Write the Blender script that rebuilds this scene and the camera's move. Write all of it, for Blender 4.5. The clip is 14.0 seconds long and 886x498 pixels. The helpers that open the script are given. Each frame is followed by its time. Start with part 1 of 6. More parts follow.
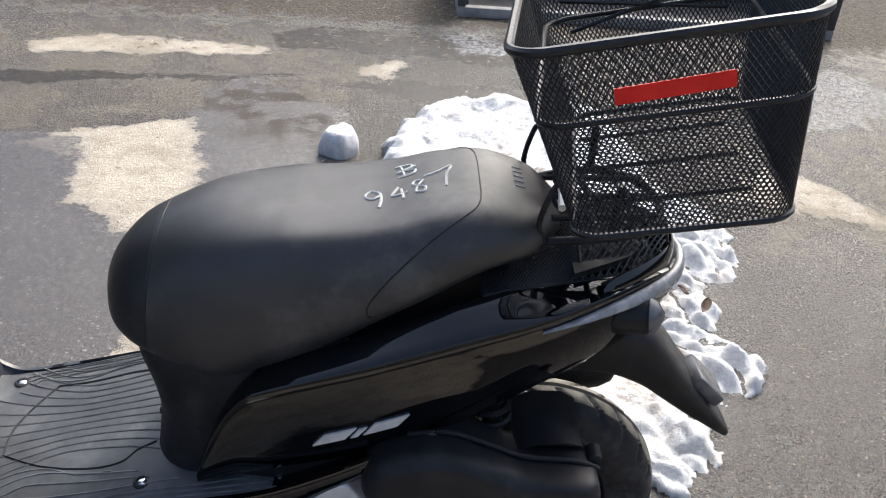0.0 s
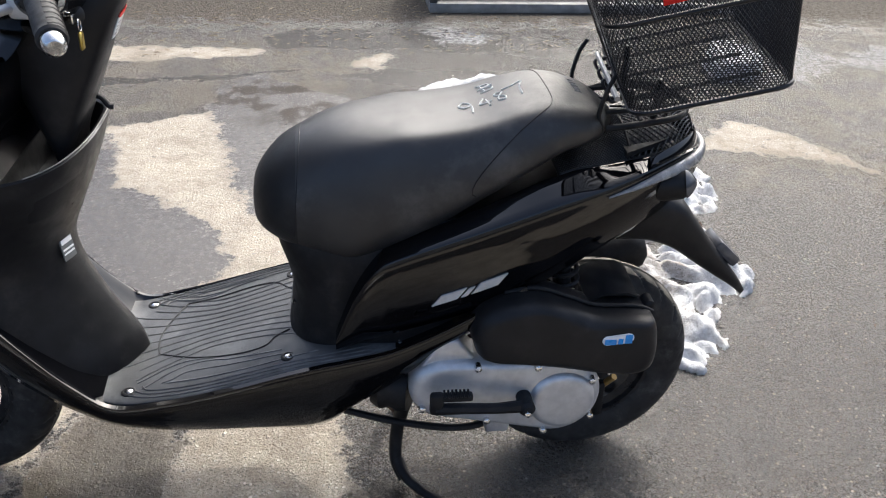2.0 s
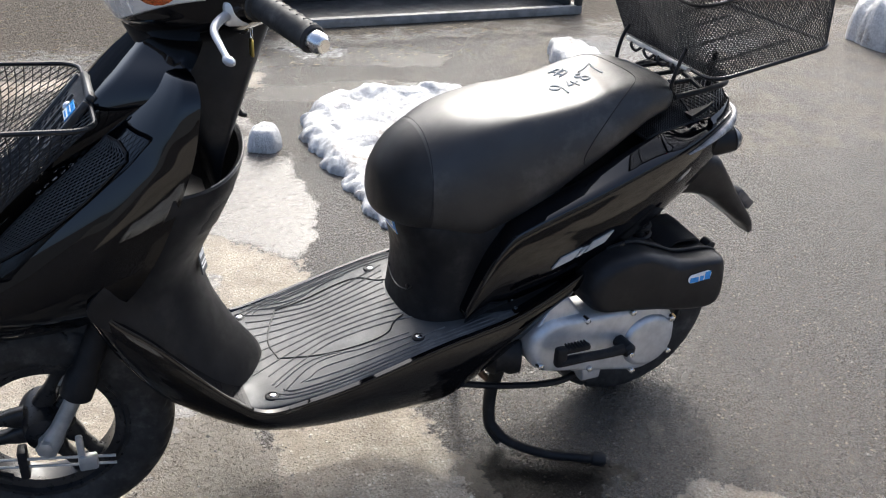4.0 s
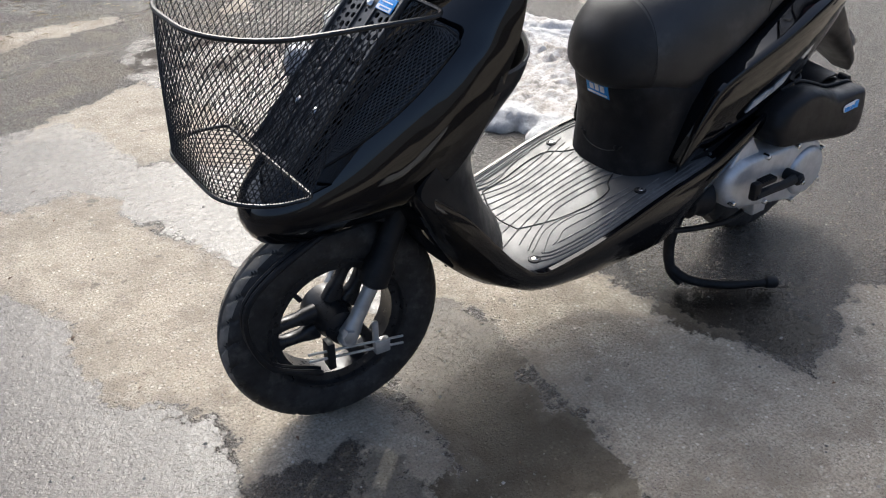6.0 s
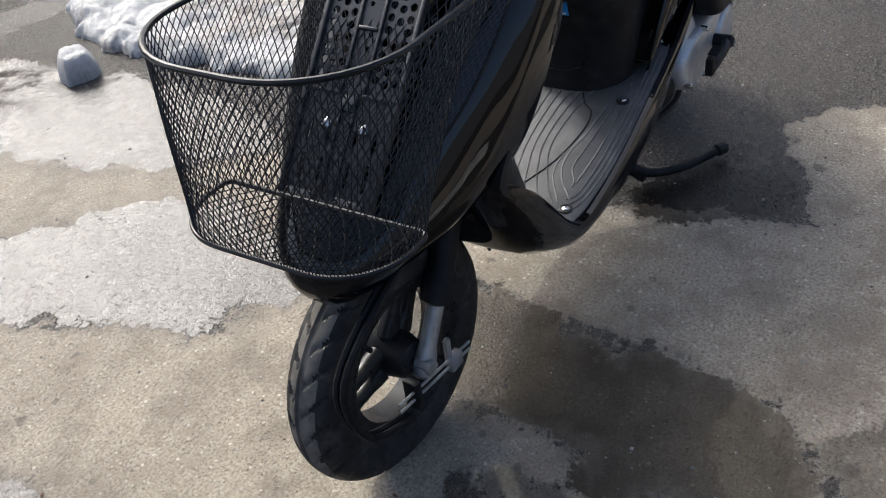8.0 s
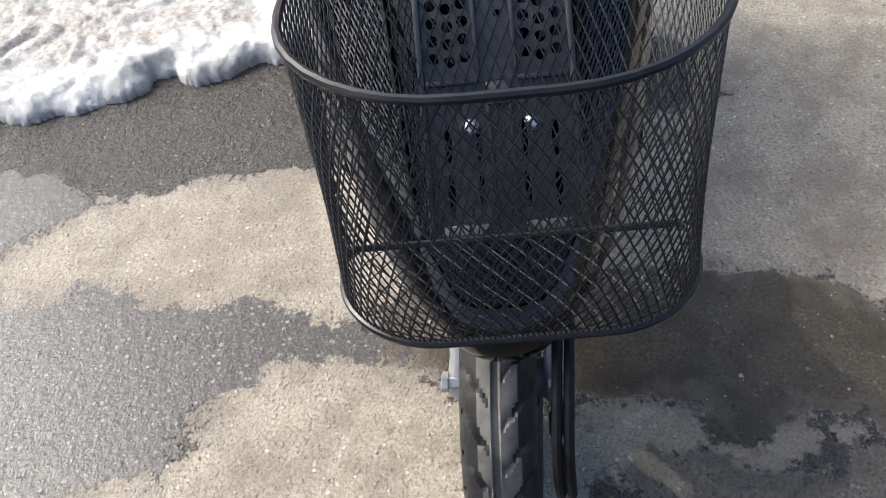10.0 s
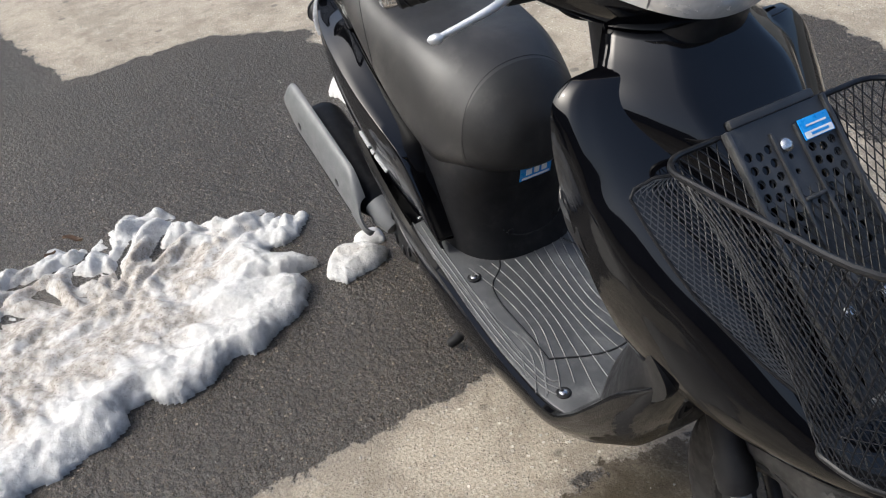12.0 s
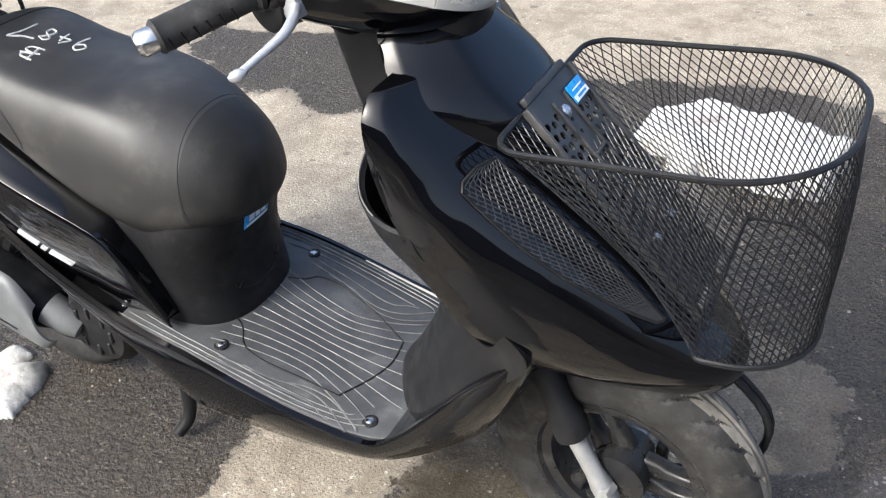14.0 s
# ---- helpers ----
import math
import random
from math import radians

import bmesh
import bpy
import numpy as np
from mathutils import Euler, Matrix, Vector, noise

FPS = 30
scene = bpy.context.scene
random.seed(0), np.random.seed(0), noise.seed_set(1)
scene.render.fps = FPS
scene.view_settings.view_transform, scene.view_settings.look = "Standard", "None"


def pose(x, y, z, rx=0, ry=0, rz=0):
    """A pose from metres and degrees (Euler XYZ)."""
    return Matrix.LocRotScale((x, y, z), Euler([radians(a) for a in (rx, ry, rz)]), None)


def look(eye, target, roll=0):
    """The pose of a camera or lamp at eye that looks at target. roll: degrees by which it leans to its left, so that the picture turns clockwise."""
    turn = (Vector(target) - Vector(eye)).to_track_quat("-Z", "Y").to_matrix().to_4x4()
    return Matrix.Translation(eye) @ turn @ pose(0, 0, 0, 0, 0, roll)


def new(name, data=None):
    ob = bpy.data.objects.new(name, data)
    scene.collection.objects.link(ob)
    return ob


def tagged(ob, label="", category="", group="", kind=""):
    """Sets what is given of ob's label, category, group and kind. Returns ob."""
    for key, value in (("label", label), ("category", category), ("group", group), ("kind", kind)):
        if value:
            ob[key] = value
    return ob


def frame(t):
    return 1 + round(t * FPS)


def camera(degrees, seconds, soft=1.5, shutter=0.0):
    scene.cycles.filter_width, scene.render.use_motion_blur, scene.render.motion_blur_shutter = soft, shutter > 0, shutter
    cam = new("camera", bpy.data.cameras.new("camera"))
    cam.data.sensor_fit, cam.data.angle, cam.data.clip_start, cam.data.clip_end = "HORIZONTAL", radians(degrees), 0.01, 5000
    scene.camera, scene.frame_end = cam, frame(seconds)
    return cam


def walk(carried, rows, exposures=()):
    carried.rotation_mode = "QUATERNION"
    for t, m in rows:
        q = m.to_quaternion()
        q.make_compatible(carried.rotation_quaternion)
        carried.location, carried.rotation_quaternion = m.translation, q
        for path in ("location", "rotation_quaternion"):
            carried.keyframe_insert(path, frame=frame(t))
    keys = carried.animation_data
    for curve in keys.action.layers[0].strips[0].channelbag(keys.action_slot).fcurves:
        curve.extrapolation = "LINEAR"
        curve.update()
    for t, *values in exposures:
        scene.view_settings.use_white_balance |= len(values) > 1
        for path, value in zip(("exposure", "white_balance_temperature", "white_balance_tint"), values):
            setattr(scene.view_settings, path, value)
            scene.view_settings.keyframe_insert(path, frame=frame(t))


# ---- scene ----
cam = camera(53.3, 14.0, soft=1.1)
PATH = [
    (0, (-0.234, -0.989, 1.228), (-0.114, 0.72, 0.196), 4.9),
    (0.5, (-0.221, -1.089, 1.229), (-0.17, 0.639, 0.223), 3.1),
    (1, (-0.267, -1.19, 1.231), (-0.179, 0.545, 0.241), 1.9),
    (1.5, (-0.371, -1.303, 1.227), (-0.21, 0.429, 0.24), 2.0),
    (2, (-0.459, -1.326, 1.21), (-0.228, 0.394, 0.216), 2.3),
    (2.2, (-0.502, -1.309, 1.206), (-0.236, 0.405, 0.21), 1.8),
    (4.3, (-1.183, -1.318, 1.181), (-0.375, 0.258, 0.252), 3.0),
    (4.5, (-1.257, -1.275, 1.183), (-0.424, 0.28, 0.241), 2.8),
    (5, (-1.422, -1.21, 1.179), (-0.55, 0.284, 0.175), 3.0),
    (5.5, (-1.606, -1.188, 1.17), (-0.656, 0.222, 0.116), 1.8),
    (6, (-1.72, -1.143, 1.15), (-0.759, 0.24, 0.072), -0.5),
    (6.5, (-1.79, -0.994, 1.141), (-0.828, 0.338, 0.002), -4.7),
    (7, (-1.824, -0.885, 1.148), (-0.819, 0.331, -0.081), -7.6),
    (7.5, (-1.866, -0.769, 1.166), (-0.71, 0.294, -0.074), -8.2),
    (7.7, (-1.889, -0.701, 1.167), (-0.673, 0.281, -0.081), -8.3),
    (9.8, (-1.822, -0.113, 1.083), (-0.434, 0.163, -0.33), -7.6),
    (10, (-1.794, -0.004, 1.1), (-0.407, 0.133, -0.335), -8.7),
    (10.5, (-1.817, 0.194, 1.166), (-0.367, 0.012, -0.2), -8.7),
    (11, (-1.75, 0.313, 1.183), (-0.244, -0.041, -0.084), -8.7),
    (11.5, (-1.665, 0.474, 1.22), (-0.127, 0.034, 0.021), -10.3),
    (12, (-1.634, 0.644, 1.237), (-0.132, 0.001, 0.083), -8.5),
    (12.5, (-1.6, 0.783, 1.236), (-0.23, -0.136, 0.105), -6.0),
    (13, (-1.478, 0.832, 1.255), (-0.234, -0.295, 0.168), -6.1),
    (13.5, (-1.397, 0.834, 1.247), (-0.353, -0.451, 0.126), -5.9),
    (14, (-1.373, 0.866, 1.223), (-0.575, -0.549, 0.056), -4.4),
]
walk(cam, [(t, look(eye, target, roll)) for t, eye, target, roll in PATH], exposures=[(0, 1.32, 5800, 6), (2, 1.27, 5800, 6), (5, 1.15, 5800, 6), (7.5, 0.64, 5800, 6), (10, 1.12, 5750, 5), (11, 0.82, 5750, 5), (12.5, 0.74, 5800, 5), (13.5, 0.98, 5750, 5), (14, 1.28, 5750, 5)])

# ---- light ----
SUN_AZ, SUN_EL = 64.0, 41.5  # degrees anticlockwise from +x, and above the ground
world = bpy.data.worlds.new("world")
scene.world = world
world.use_nodes = True
wn = world.node_tree
sky = wn.nodes.new("ShaderNodeTexSky")
sky.sky_type, sky.sun_disc = "NISHITA", False
sky.sun_elevation, sky.sun_rotation = radians(SUN_EL), radians(90 - SUN_AZ)
sky.dust_density, sky.air_density, sky.ozone_density = 8.0, 0.75, 0.4
wn.links.new(sky.outputs[0], wn.nodes["Background"].inputs[0])
wn.nodes["Background"].inputs[1].default_value = 0.15
sun_data = bpy.data.lights.new("sun", "SUN")
sun_data.energy, sun_data.angle, sun_data.color = 0.9, radians(1.0), (1.0, 0.945, 0.84)
sun = new("sun", sun_data)
sun.matrix_world = look((0, 0, 0), (-math.cos(radians(SUN_AZ)) * math.cos(radians(SUN_EL)), -math.sin(radians(SUN_AZ)) * math.cos(radians(SUN_EL)), -math.sin(radians(SUN_EL))))


# ---- materials ----
class Nodes:
    """A short way to write node trees."""

    def __init__(self, name):
        self.mat = bpy.data.materials.new(name)
        self.mat.use_nodes = True
        self.t = self.mat.node_tree
        self.b = self.t.nodes["Principled BSDF"]
        self.out = self.t.nodes["Material Output"]
        self.co = self.t.nodes.new("ShaderNodeTexCoord").outputs["Object"]

    def put(self, socket, v):
        if isinstance(v, bpy.types.NodeSocket):
            self.t.links.new(v, socket)
        elif v is not None:
            socket.default_value = v

    def math(self, op, a, b=None, c=None, clamp=False):
        n = self.t.nodes.new("ShaderNodeMath")
        n.operation, n.use_clamp = op, clamp
        for k, v in enumerate((a, b, c)):
            self.put(n.inputs[k], v)
        return n.outputs[0]

    def noise(self, scale, detail=4.0, rough=0.55, vec=None, distort=0.0):
        n = self.t.nodes.new("ShaderNodeTexNoise")
        self.put(n.inputs["Vector"], vec or self.co)
        n.inputs["Scale"].default_value, n.inputs["Detail"].default_value = scale, detail
        n.inputs["Roughness"].default_value, n.inputs["Distortion"].default_value = rough, distort
        return n

    def voronoi(self, scale, feature="F1", vec=None):
        n = self.t.nodes.new("ShaderNodeTexVoronoi")
        n.feature = feature
        self.put(n.inputs["Vector"], vec or self.co)
        n.inputs["Scale"].default_value = scale
        return n

    def ramp(self, v, stops):
        n = self.t.nodes.new("ShaderNodeValToRGB")
        while len(n.color_ramp.elements) < len(stops):
            n.color_ramp.elements.new(0.5)
        for e, (p, c) in zip(n.color_ramp.elements, stops):
            e.position = p
            e.color = (c, c, c, 1) if isinstance(c, (int, float)) else (*c, 1)
        self.put(n.inputs[0], v)
        return n.outputs[0]

    def span(self, v, a, b, c=0.0, d=1.0):
        n = self.t.nodes.new("ShaderNodeMapRange")
        n.interpolation_type = "SMOOTHSTEP"
        self.put(n.inputs[0], v)
        for k, w in enumerate((a, b, c, d)):
            self.put(n.inputs[k + 1], w)
        return n.outputs[0]

    def mix(self, f, a, b, op="MIX"):
        n = self.t.nodes.new("ShaderNodeMixRGB")
        n.blend_type = op
        self.put(n.inputs[0], f)
        for k, v in ((1, a), (2, b)):
            self.put(n.inputs[k], (*v, 1) if isinstance(v, tuple) and len(v) == 3 else v)
        return n.outputs[0]

    def bump(self, h, strength, dist, below=None):
        n = self.t.nodes.new("ShaderNodeBump")
        n.inputs["Strength"].default_value, n.inputs["Distance"].default_value = strength, dist
        self.put(n.inputs["Height"], h)
        self.put(n.inputs["Normal"], below)
        return n.outputs[0]

    def done(self, colour=None, rough=None, normal=None, **more):
        self.put(self.b.inputs["Base Color"], (*colour, 1) if isinstance(colour, tuple) and len(colour) == 3 else colour)
        self.put(self.b.inputs["Roughness"], rough)
        self.put(self.b.inputs["Normal"], normal)
        for k, v in more.items():
            self.put(self.b.inputs[k.replace("_", " ")], v)
        return self.mat


def worn(name, dark, light, rough0, rough1, scale=30, grain=900, bump=0.15, dist=0.0008, dust=0.0, dust_colour=(0.3, 0.28, 0.25), **more):
    """A surface with patchy colour and gloss, fine grain and a film of dust."""
    k = Nodes(name)
    big, fine = k.noise(scale, 5).outputs[0], k.noise(grain, 3).outputs[0]
    colour = k.mix(k.span(big, 0.3, 0.7), dark, light)
    if dust:
        d = k.math("MULTIPLY", k.span(k.noise(scale * 0.6, 8, 0.7).outputs[0], 0.48, 0.75), dust)
        colour = k.mix(d, colour, dust_colour)
    rough = k.span(k.noise(scale * 1.7, 6, 0.6).outputs[0], 0.3, 0.7, rough0, rough1)
    return k.done(colour, rough, k.bump(fine, bump, dist), **more)


GLOSS = worn("black_gloss_paint", (0.0016, 0.0016, 0.0022), (0.0024, 0.0024, 0.0032), 0.02, 0.06, 12, 1500, 0.0, 0.0003, Specular_IOR_Level=0.5)
MATTE = worn("black_moulded_plastic", (0.009, 0.009, 0.010), (0.014, 0.014, 0.015), 0.34, 0.48, 25, 1400, 0.22, 0.0005, 0.05, Specular_IOR_Level=0.22)
DULL = worn("dull_black_plastic", (0.007, 0.007, 0.008), (0.012, 0.012, 0.013), 0.46, 0.6, 30, 900, 0.2, 0.0005, 0.06, Specular_IOR_Level=0.22)
VINYL = worn("black_seat_vinyl", (0.016, 0.015, 0.0145), (0.025, 0.0235, 0.022), 0.40, 0.49, 14, 1300, 0.35, 0.0006, 0.16, Specular_IOR_Level=0.55)
VINYL_FRONT = worn("dark_seat_vinyl", (0.014, 0.014, 0.014), (0.022, 0.021, 0.021), 0.42, 0.52, 14, 1300, 0.4, 0.0006, 0.08, Specular_IOR_Level=0.3)
RUBBER = worn("tyre_rubber", (0.018, 0.0175, 0.017), (0.034, 0.033, 0.032), 0.5, 0.7, 40, 700, 0.3, 0.0006, 0.45, (0.14, 0.13, 0.12), Specular_IOR_Level=0.25)
# tread dust, with some sunlight put into its colour
TREAD = worn("dusty_lit_tread", (0.10, 0.092, 0.080), (0.20, 0.184, 0.160), 0.65, 0.85, 30, 500, 0.3, 0.0006, 0.5, (0.20, 0.18, 0.15), Specular_IOR_Level=0.2)
MAT = worn("floor_mat_rubber", (0.040, 0.041, 0.043), (0.060, 0.061, 0.063), 0.36, 0.52, 22, 700, 0.45, 0.0009, 0.42, (0.20, 0.20, 0.20))
MAT_RIB = worn("mat_rib", (0.055, 0.055, 0.056), (0.12, 0.12, 0.12), 0.45, 0.6, 35, 900, 0.3, 0.0006, 0.3)
WIRE = worn("black_coated_wire", (0.007, 0.007, 0.008), (0.013, 0.013, 0.014), 0.28, 0.42, 60, 900, 0.1, 0.0003, 0.05, Specular_IOR_Level=0.35)
RIM_BLACK = worn("satin_black_wheel", (0.012, 0.012, 0.013), (0.02, 0.02, 0.021), 0.25, 0.4, 40, 800, 0.1, 0.0004, 0.2, (0.2, 0.18, 0.16), Specular_IOR_Level=0.3)
ALLOY = worn("cast_aluminium", (0.48, 0.49, 0.505), (0.60, 0.61, 0.62), 0.36, 0.5, 45, 1100, 0.25, 0.0006, 0.10, (0.25, 0.22, 0.18), Metallic=0.6)
PLATE = worn("black_basket_plate", (0.020, 0.0205, 0.022), (0.032, 0.0325, 0.034), 0.30, 0.44, 25, 1400, 0.2, 0.0005, 0.15, Specular_IOR_Level=0.6)
FORK = worn("dull_fork_alloy", (0.38, 0.38, 0.375), (0.50, 0.50, 0.49), 0.34, 0.48, 45, 1100, 0.25, 0.0006, 0.2, (0.16, 0.14, 0.12), Metallic=0.6)
GRILLE = worn("grille_wire", (0.014, 0.0145, 0.016), (0.024, 0.0245, 0.026), 0.28, 0.42, 60, 900, 0.1, 0.0003, Specular_IOR_Level=0.6)
STEEL = worn("bright_steel", (0.6, 0.6, 0.6), (0.75, 0.75, 0.74), 0.16, 0.3, 60, 900, 0.08, 0.0003, 0.1, Metallic=1.0)
GUARD = worn("grey_heat_guard", (0.10, 0.104, 0.107), (0.135, 0.138, 0.140), 0.42, 0.54, 30, 1200, 0.2, 0.0006, 0.15)
RED = worn("red_reflective_tape", (0.52, 0.014, 0.010), (0.62, 0.022, 0.015), 0.35, 0.5, 40, 1200, 0.1, 0.0003, Specular_IOR_Level=0.2)
BLUE = worn("blue_print", (0.02, 0.22, 0.62), (0.03, 0.30, 0.72), 0.25, 0.35, 60, 900, 0.02, 0.0002)
WHITE = worn("white_print", (0.72, 0.73, 0.74), (0.82, 0.82, 0.82), 0.25, 0.4, 60, 900, 0.02, 0.0002)
SILVER = worn("silver_emblem", (0.50, 0.505, 0.51), (0.60, 0.60, 0.605), 0.35, 0.45, 60, 900, 0.02, 0.0002, Metallic=0.15)
EMBLEM = worn("grey_emblem", (0.20, 0.20, 0.20), (0.28, 0.28, 0.28), 0.4, 0.5, 60, 900, 0.02, 0.0002)
CHALK = worn("chalk", (0.38, 0.38, 0.36), (0.52, 0.52, 0.50), 0.8, 0.9, 220, 900, 0.3, 0.0004)
AMBER = worn("amber_lens", (0.70, 0.10, 0.02), (0.85, 0.26, 0.06), 0.06, 0.14, 60, 70, 0.8, 0.006, Metallic=0.75, Coat_Weight=1.0)
LAMP = worn("headlamp_reflector", (0.92, 0.90, 0.85), (0.96, 0.94, 0.90), 0.16, 0.30, 16, 26, 0.5, 0.010, Metallic=0.45, Coat_Weight=1.0, Coat_Roughness=0.02)
TAIL = worn("clear_tail_lens", (0.13, 0.13, 0.135), (0.30, 0.30, 0.30), 0.18, 0.30, 30, 300, 0.15, 0.001, Coat_Weight=0.25)
REFLECT = worn("grey_reflector", (0.06, 0.06, 0.065), (0.10, 0.10, 0.105), 0.15, 0.25, 40, 600, 0.1, 0.0005)
BROWN = worn("rusty_steel", (0.10, 0.05, 0.03), (0.22, 0.13, 0.07), 0.55, 0.75, 60, 900, 0.3, 0.0008)
YELLOW = worn("yellow_paint", (0.55, 0.42, 0.03), (0.65, 0.5, 0.05), 0.4, 0.6, 20, 600, 0.2, 0.0006, 0.3)
CRATE = worn("weathered_black_plastic", (0.03, 0.03, 0.03), (0.06, 0.06, 0.058), 0.45, 0.65, 8, 300, 0.3, 0.001, 0.4)
EDGE = worn("weathered_grey_rail", (0.16, 0.15, 0.14), (0.28, 0.27, 0.25), 0.5, 0.7, 12, 400, 0.3, 0.001, 0.4)
STONE = worn("grit", (0.10, 0.095, 0.085), (0.42, 0.39, 0.34), 0.6, 0.8, 9, 300, 0.3, 0.001)
LEAF = worn("dead_leaf", (0.06, 0.03, 0.015), (0.14, 0.08, 0.04), 0.6, 0.8, 60, 600, 0.3, 0.001)


def snow_material():
    k = Nodes("old_snow")
    n1, n2, n3 = k.noise(5, 6, 0.6).outputs[0], k.noise(20, 6, 0.65).outputs[0], k.noise(65, 5, 0.6).outputs[0]
    # the trodden middle of the heap is dirtier than the rest
    m = k.t.nodes.new("ShaderNodeMapping")
    m.vector_type = "TEXTURE"
    k.put(m.inputs[0], k.co)
    m.inputs[1].default_value, m.inputs[2].default_value, m.inputs[3].default_value = (0.22, 1.0, 0), (0, 0, radians(100)), (0.72, 0.34, 1)
    ln = k.t.nodes.new("ShaderNodeVectorMath")
    ln.operation = "LENGTH"
    k.put(ln.inputs[0], m.outputs[0])
    middle = k.span(ln.outputs["Value"], 0.45, 1.1, 0.20, -0.10)
    dirt = k.math("MULTIPLY", k.span(k.math("ADD", n1, middle), 0.42, 0.60), k.span(n2, 0.30, 0.56))
    flecks = k.span(k.noise(170, 3, 0.6).outputs[0], 0.58, 0.65)
    c = k.mix(k.span(n3, 0.3, 0.7), (0.46, 0.452, 0.435), (0.62, 0.61, 0.59))
    c = k.mix(k.math("MULTIPLY", dirt, 0.85), c, k.mix(k.span(n3, 0.35, 0.65), (0.25, 0.215, 0.175), (0.44, 0.40, 0.35)))
    c = k.mix(k.math("MULTIPLY", flecks, k.math("ADD", 0.05, k.math("MULTIPLY", dirt, 0.7))), c, (0.11, 0.085, 0.065))
    nm = k.bump(k.noise(380, 4, 0.7).outputs[0], 0.6, 0.004, k.bump(k.noise(90, 6, 0.65).outputs[0], 0.6, 0.009))
    return k.done(c, k.span(n2, 0.3, 0.7, 0.5, 0.85), nm, Subsurface_Weight=0.4, Subsurface_Scale=0.02, Subsurface_Radius=(1.0, 1.0, 1.0))


SNOW = snow_material()

# Outlines of the patches on the ground, each a loop of x and y.
STRIP_DRY = [(-0.47, 0.05), (-0.46, 0.20), (-0.50, 0.36), (-0.49, 0.55), (-0.53, 0.77), (-0.62, 0.90), (-0.73, 1.05), (-0.79, 1.25), (-0.84, 1.55), (-0.92, 1.82), (-1.10, 1.76), (-1.30, 1.66), (-1.42, 1.56),
             (-1.20, 1.48), (-1.16, 1.22), (-1.00, 1.11), (-0.92, 1.02), (-0.79, 0.89), (-0.755, 0.76), (-0.81, 0.62), (-0.84, 0.49), (-0.80, 0.45), (-0.84, 0.38), (-0.89, 0.30), (-0.89, 0.20), (-0.84, 0.17), (-0.80, 0.12), (-0.76, 0.02)]
NOSE_DRY = [(-1.70, 1.20), (-1.32, 1.12), (-1.24, 1.06), (-1.26, 0.95), (-1.17, 0.70), (-1.13, 0.55), (-1.02, 0.44), (-0.94, 0.38), (-0.95, 0.30), (-1.00, 0.14), (-1.05, 0.07), (-1.07, -0.05), (-1.06, -0.20), (-1.11, -0.27),
            (-1.13, -0.37), (-1.11, -0.45), (-1.16, -0.46), (-1.20, -0.34), (-1.15, -0.18), (-1.20, -0.10), (-1.38, -0.06), (-1.37, 0.01), (-1.43, 0.19), (-1.53, 0.27), (-1.55, 0.42), (-1.52, 0.56), (-1.58, 0.69), (-1.65, 0.90)]
SOUTH_DRY = [(-0.47, 0.10), (-0.44, -0.10), (-0.36, -0.46), (-0.18, -0.40), (-0.05, -0.32), (0.08, -0.40), (0.22, -0.85), (0.15, -1.12), (-0.05, -1.20), (-0.45, -1.17), (-0.75, -1.02), (-0.93, -0.86), (-0.96, -0.62), (-0.86, -0.50), (-0.82, -0.28), (-0.80, -0.05), (-0.78, 0.10)]
EAST_DRY = [(1.84, 0.60), (1.83, 0.20), (1.86, 0.03), (1.60, -0.32), (1.45, -0.26), (1.33, -0.36), (1.00, -0.50), (0.55, -0.62), (0.22, -0.85), (0.15, -1.12), (0.36, -1.22), (0.50, -1.16), (0.90, -1.40), (0.90, -1.70), (4.0, -2.6), (4.6, -0.5), (3.2, 0.9)]
FAR_DRY = [(0.86, -1.56), (0.35, -1.70), (-0.29, -1.59), (-0.43, -1.53), (-0.73, -1.67), (-1.15, -1.72), (-1.45, -1.62), (-2.4, -1.8), (-3.2, -3.2), (3.5, -4.2), (4.0, -2.4)]
NORTH_DRY = [(-1.72, 2.50), (-1.42, 2.64), (-0.77, 2.60), (-0.76, 2.51), (-1.20, 2.44), (-1.65, 2.36)]
ISLE_DRY = [(-0.38, 2.42), (-0.25, 2.53), (-0.20, 2.45), (-0.27, 2.31), (-0.38, 2.32)]
TAIL_DRY = [(0.78, 1.42), (1.02, 1.70), (1.22, 1.56), (1.34, 1.22), (1.10, 1.36)]
DRY = [STRIP_DRY, NOSE_DRY, SOUTH_DRY, EAST_DRY, FAR_DRY, NORTH_DRY, ISLE_DRY, TAIL_DRY]
# A thin film of water over the concrete.
BAND_FILM = [(-1.44, 1.64), (-1.25, 1.62), (-1.18, 1.50), (-1.15, 1.20), (-1.00, 1.11), (-0.92, 1.03), (-0.78, 0.89), (-0.75, 0.76), (-0.81, 0.62), (-0.84, 0.49), (-0.80, 0.45), (-0.84, 0.38), (-0.89, 0.30), (-0.91, 0.20), (-1.00, 0.14),
             (-0.95, 0.30), (-0.94, 0.38), (-0.98, 0.40), (-1.02, 0.44), (-1.08, 0.52), (-1.13, 0.55), (-1.17, 0.70), (-1.20, 0.84), (-1.26, 0.95), (-1.24, 1.06), (-1.32, 1.12), (-1.50, 1.16), (-1.70, 1.22), (-1.80, 1.50)]
WEST_FILM = [(-1.38, -0.06), (-1.43, 0.19), (-1.53, 0.27), (-1.55, 0.42), (-1.52, 0.56), (-1.58, 0.69), (-1.65, 0.90), (-1.75, 1.20), (-2.6, 1.3), (-2.6, -0.4), (-1.50, -0.30)]
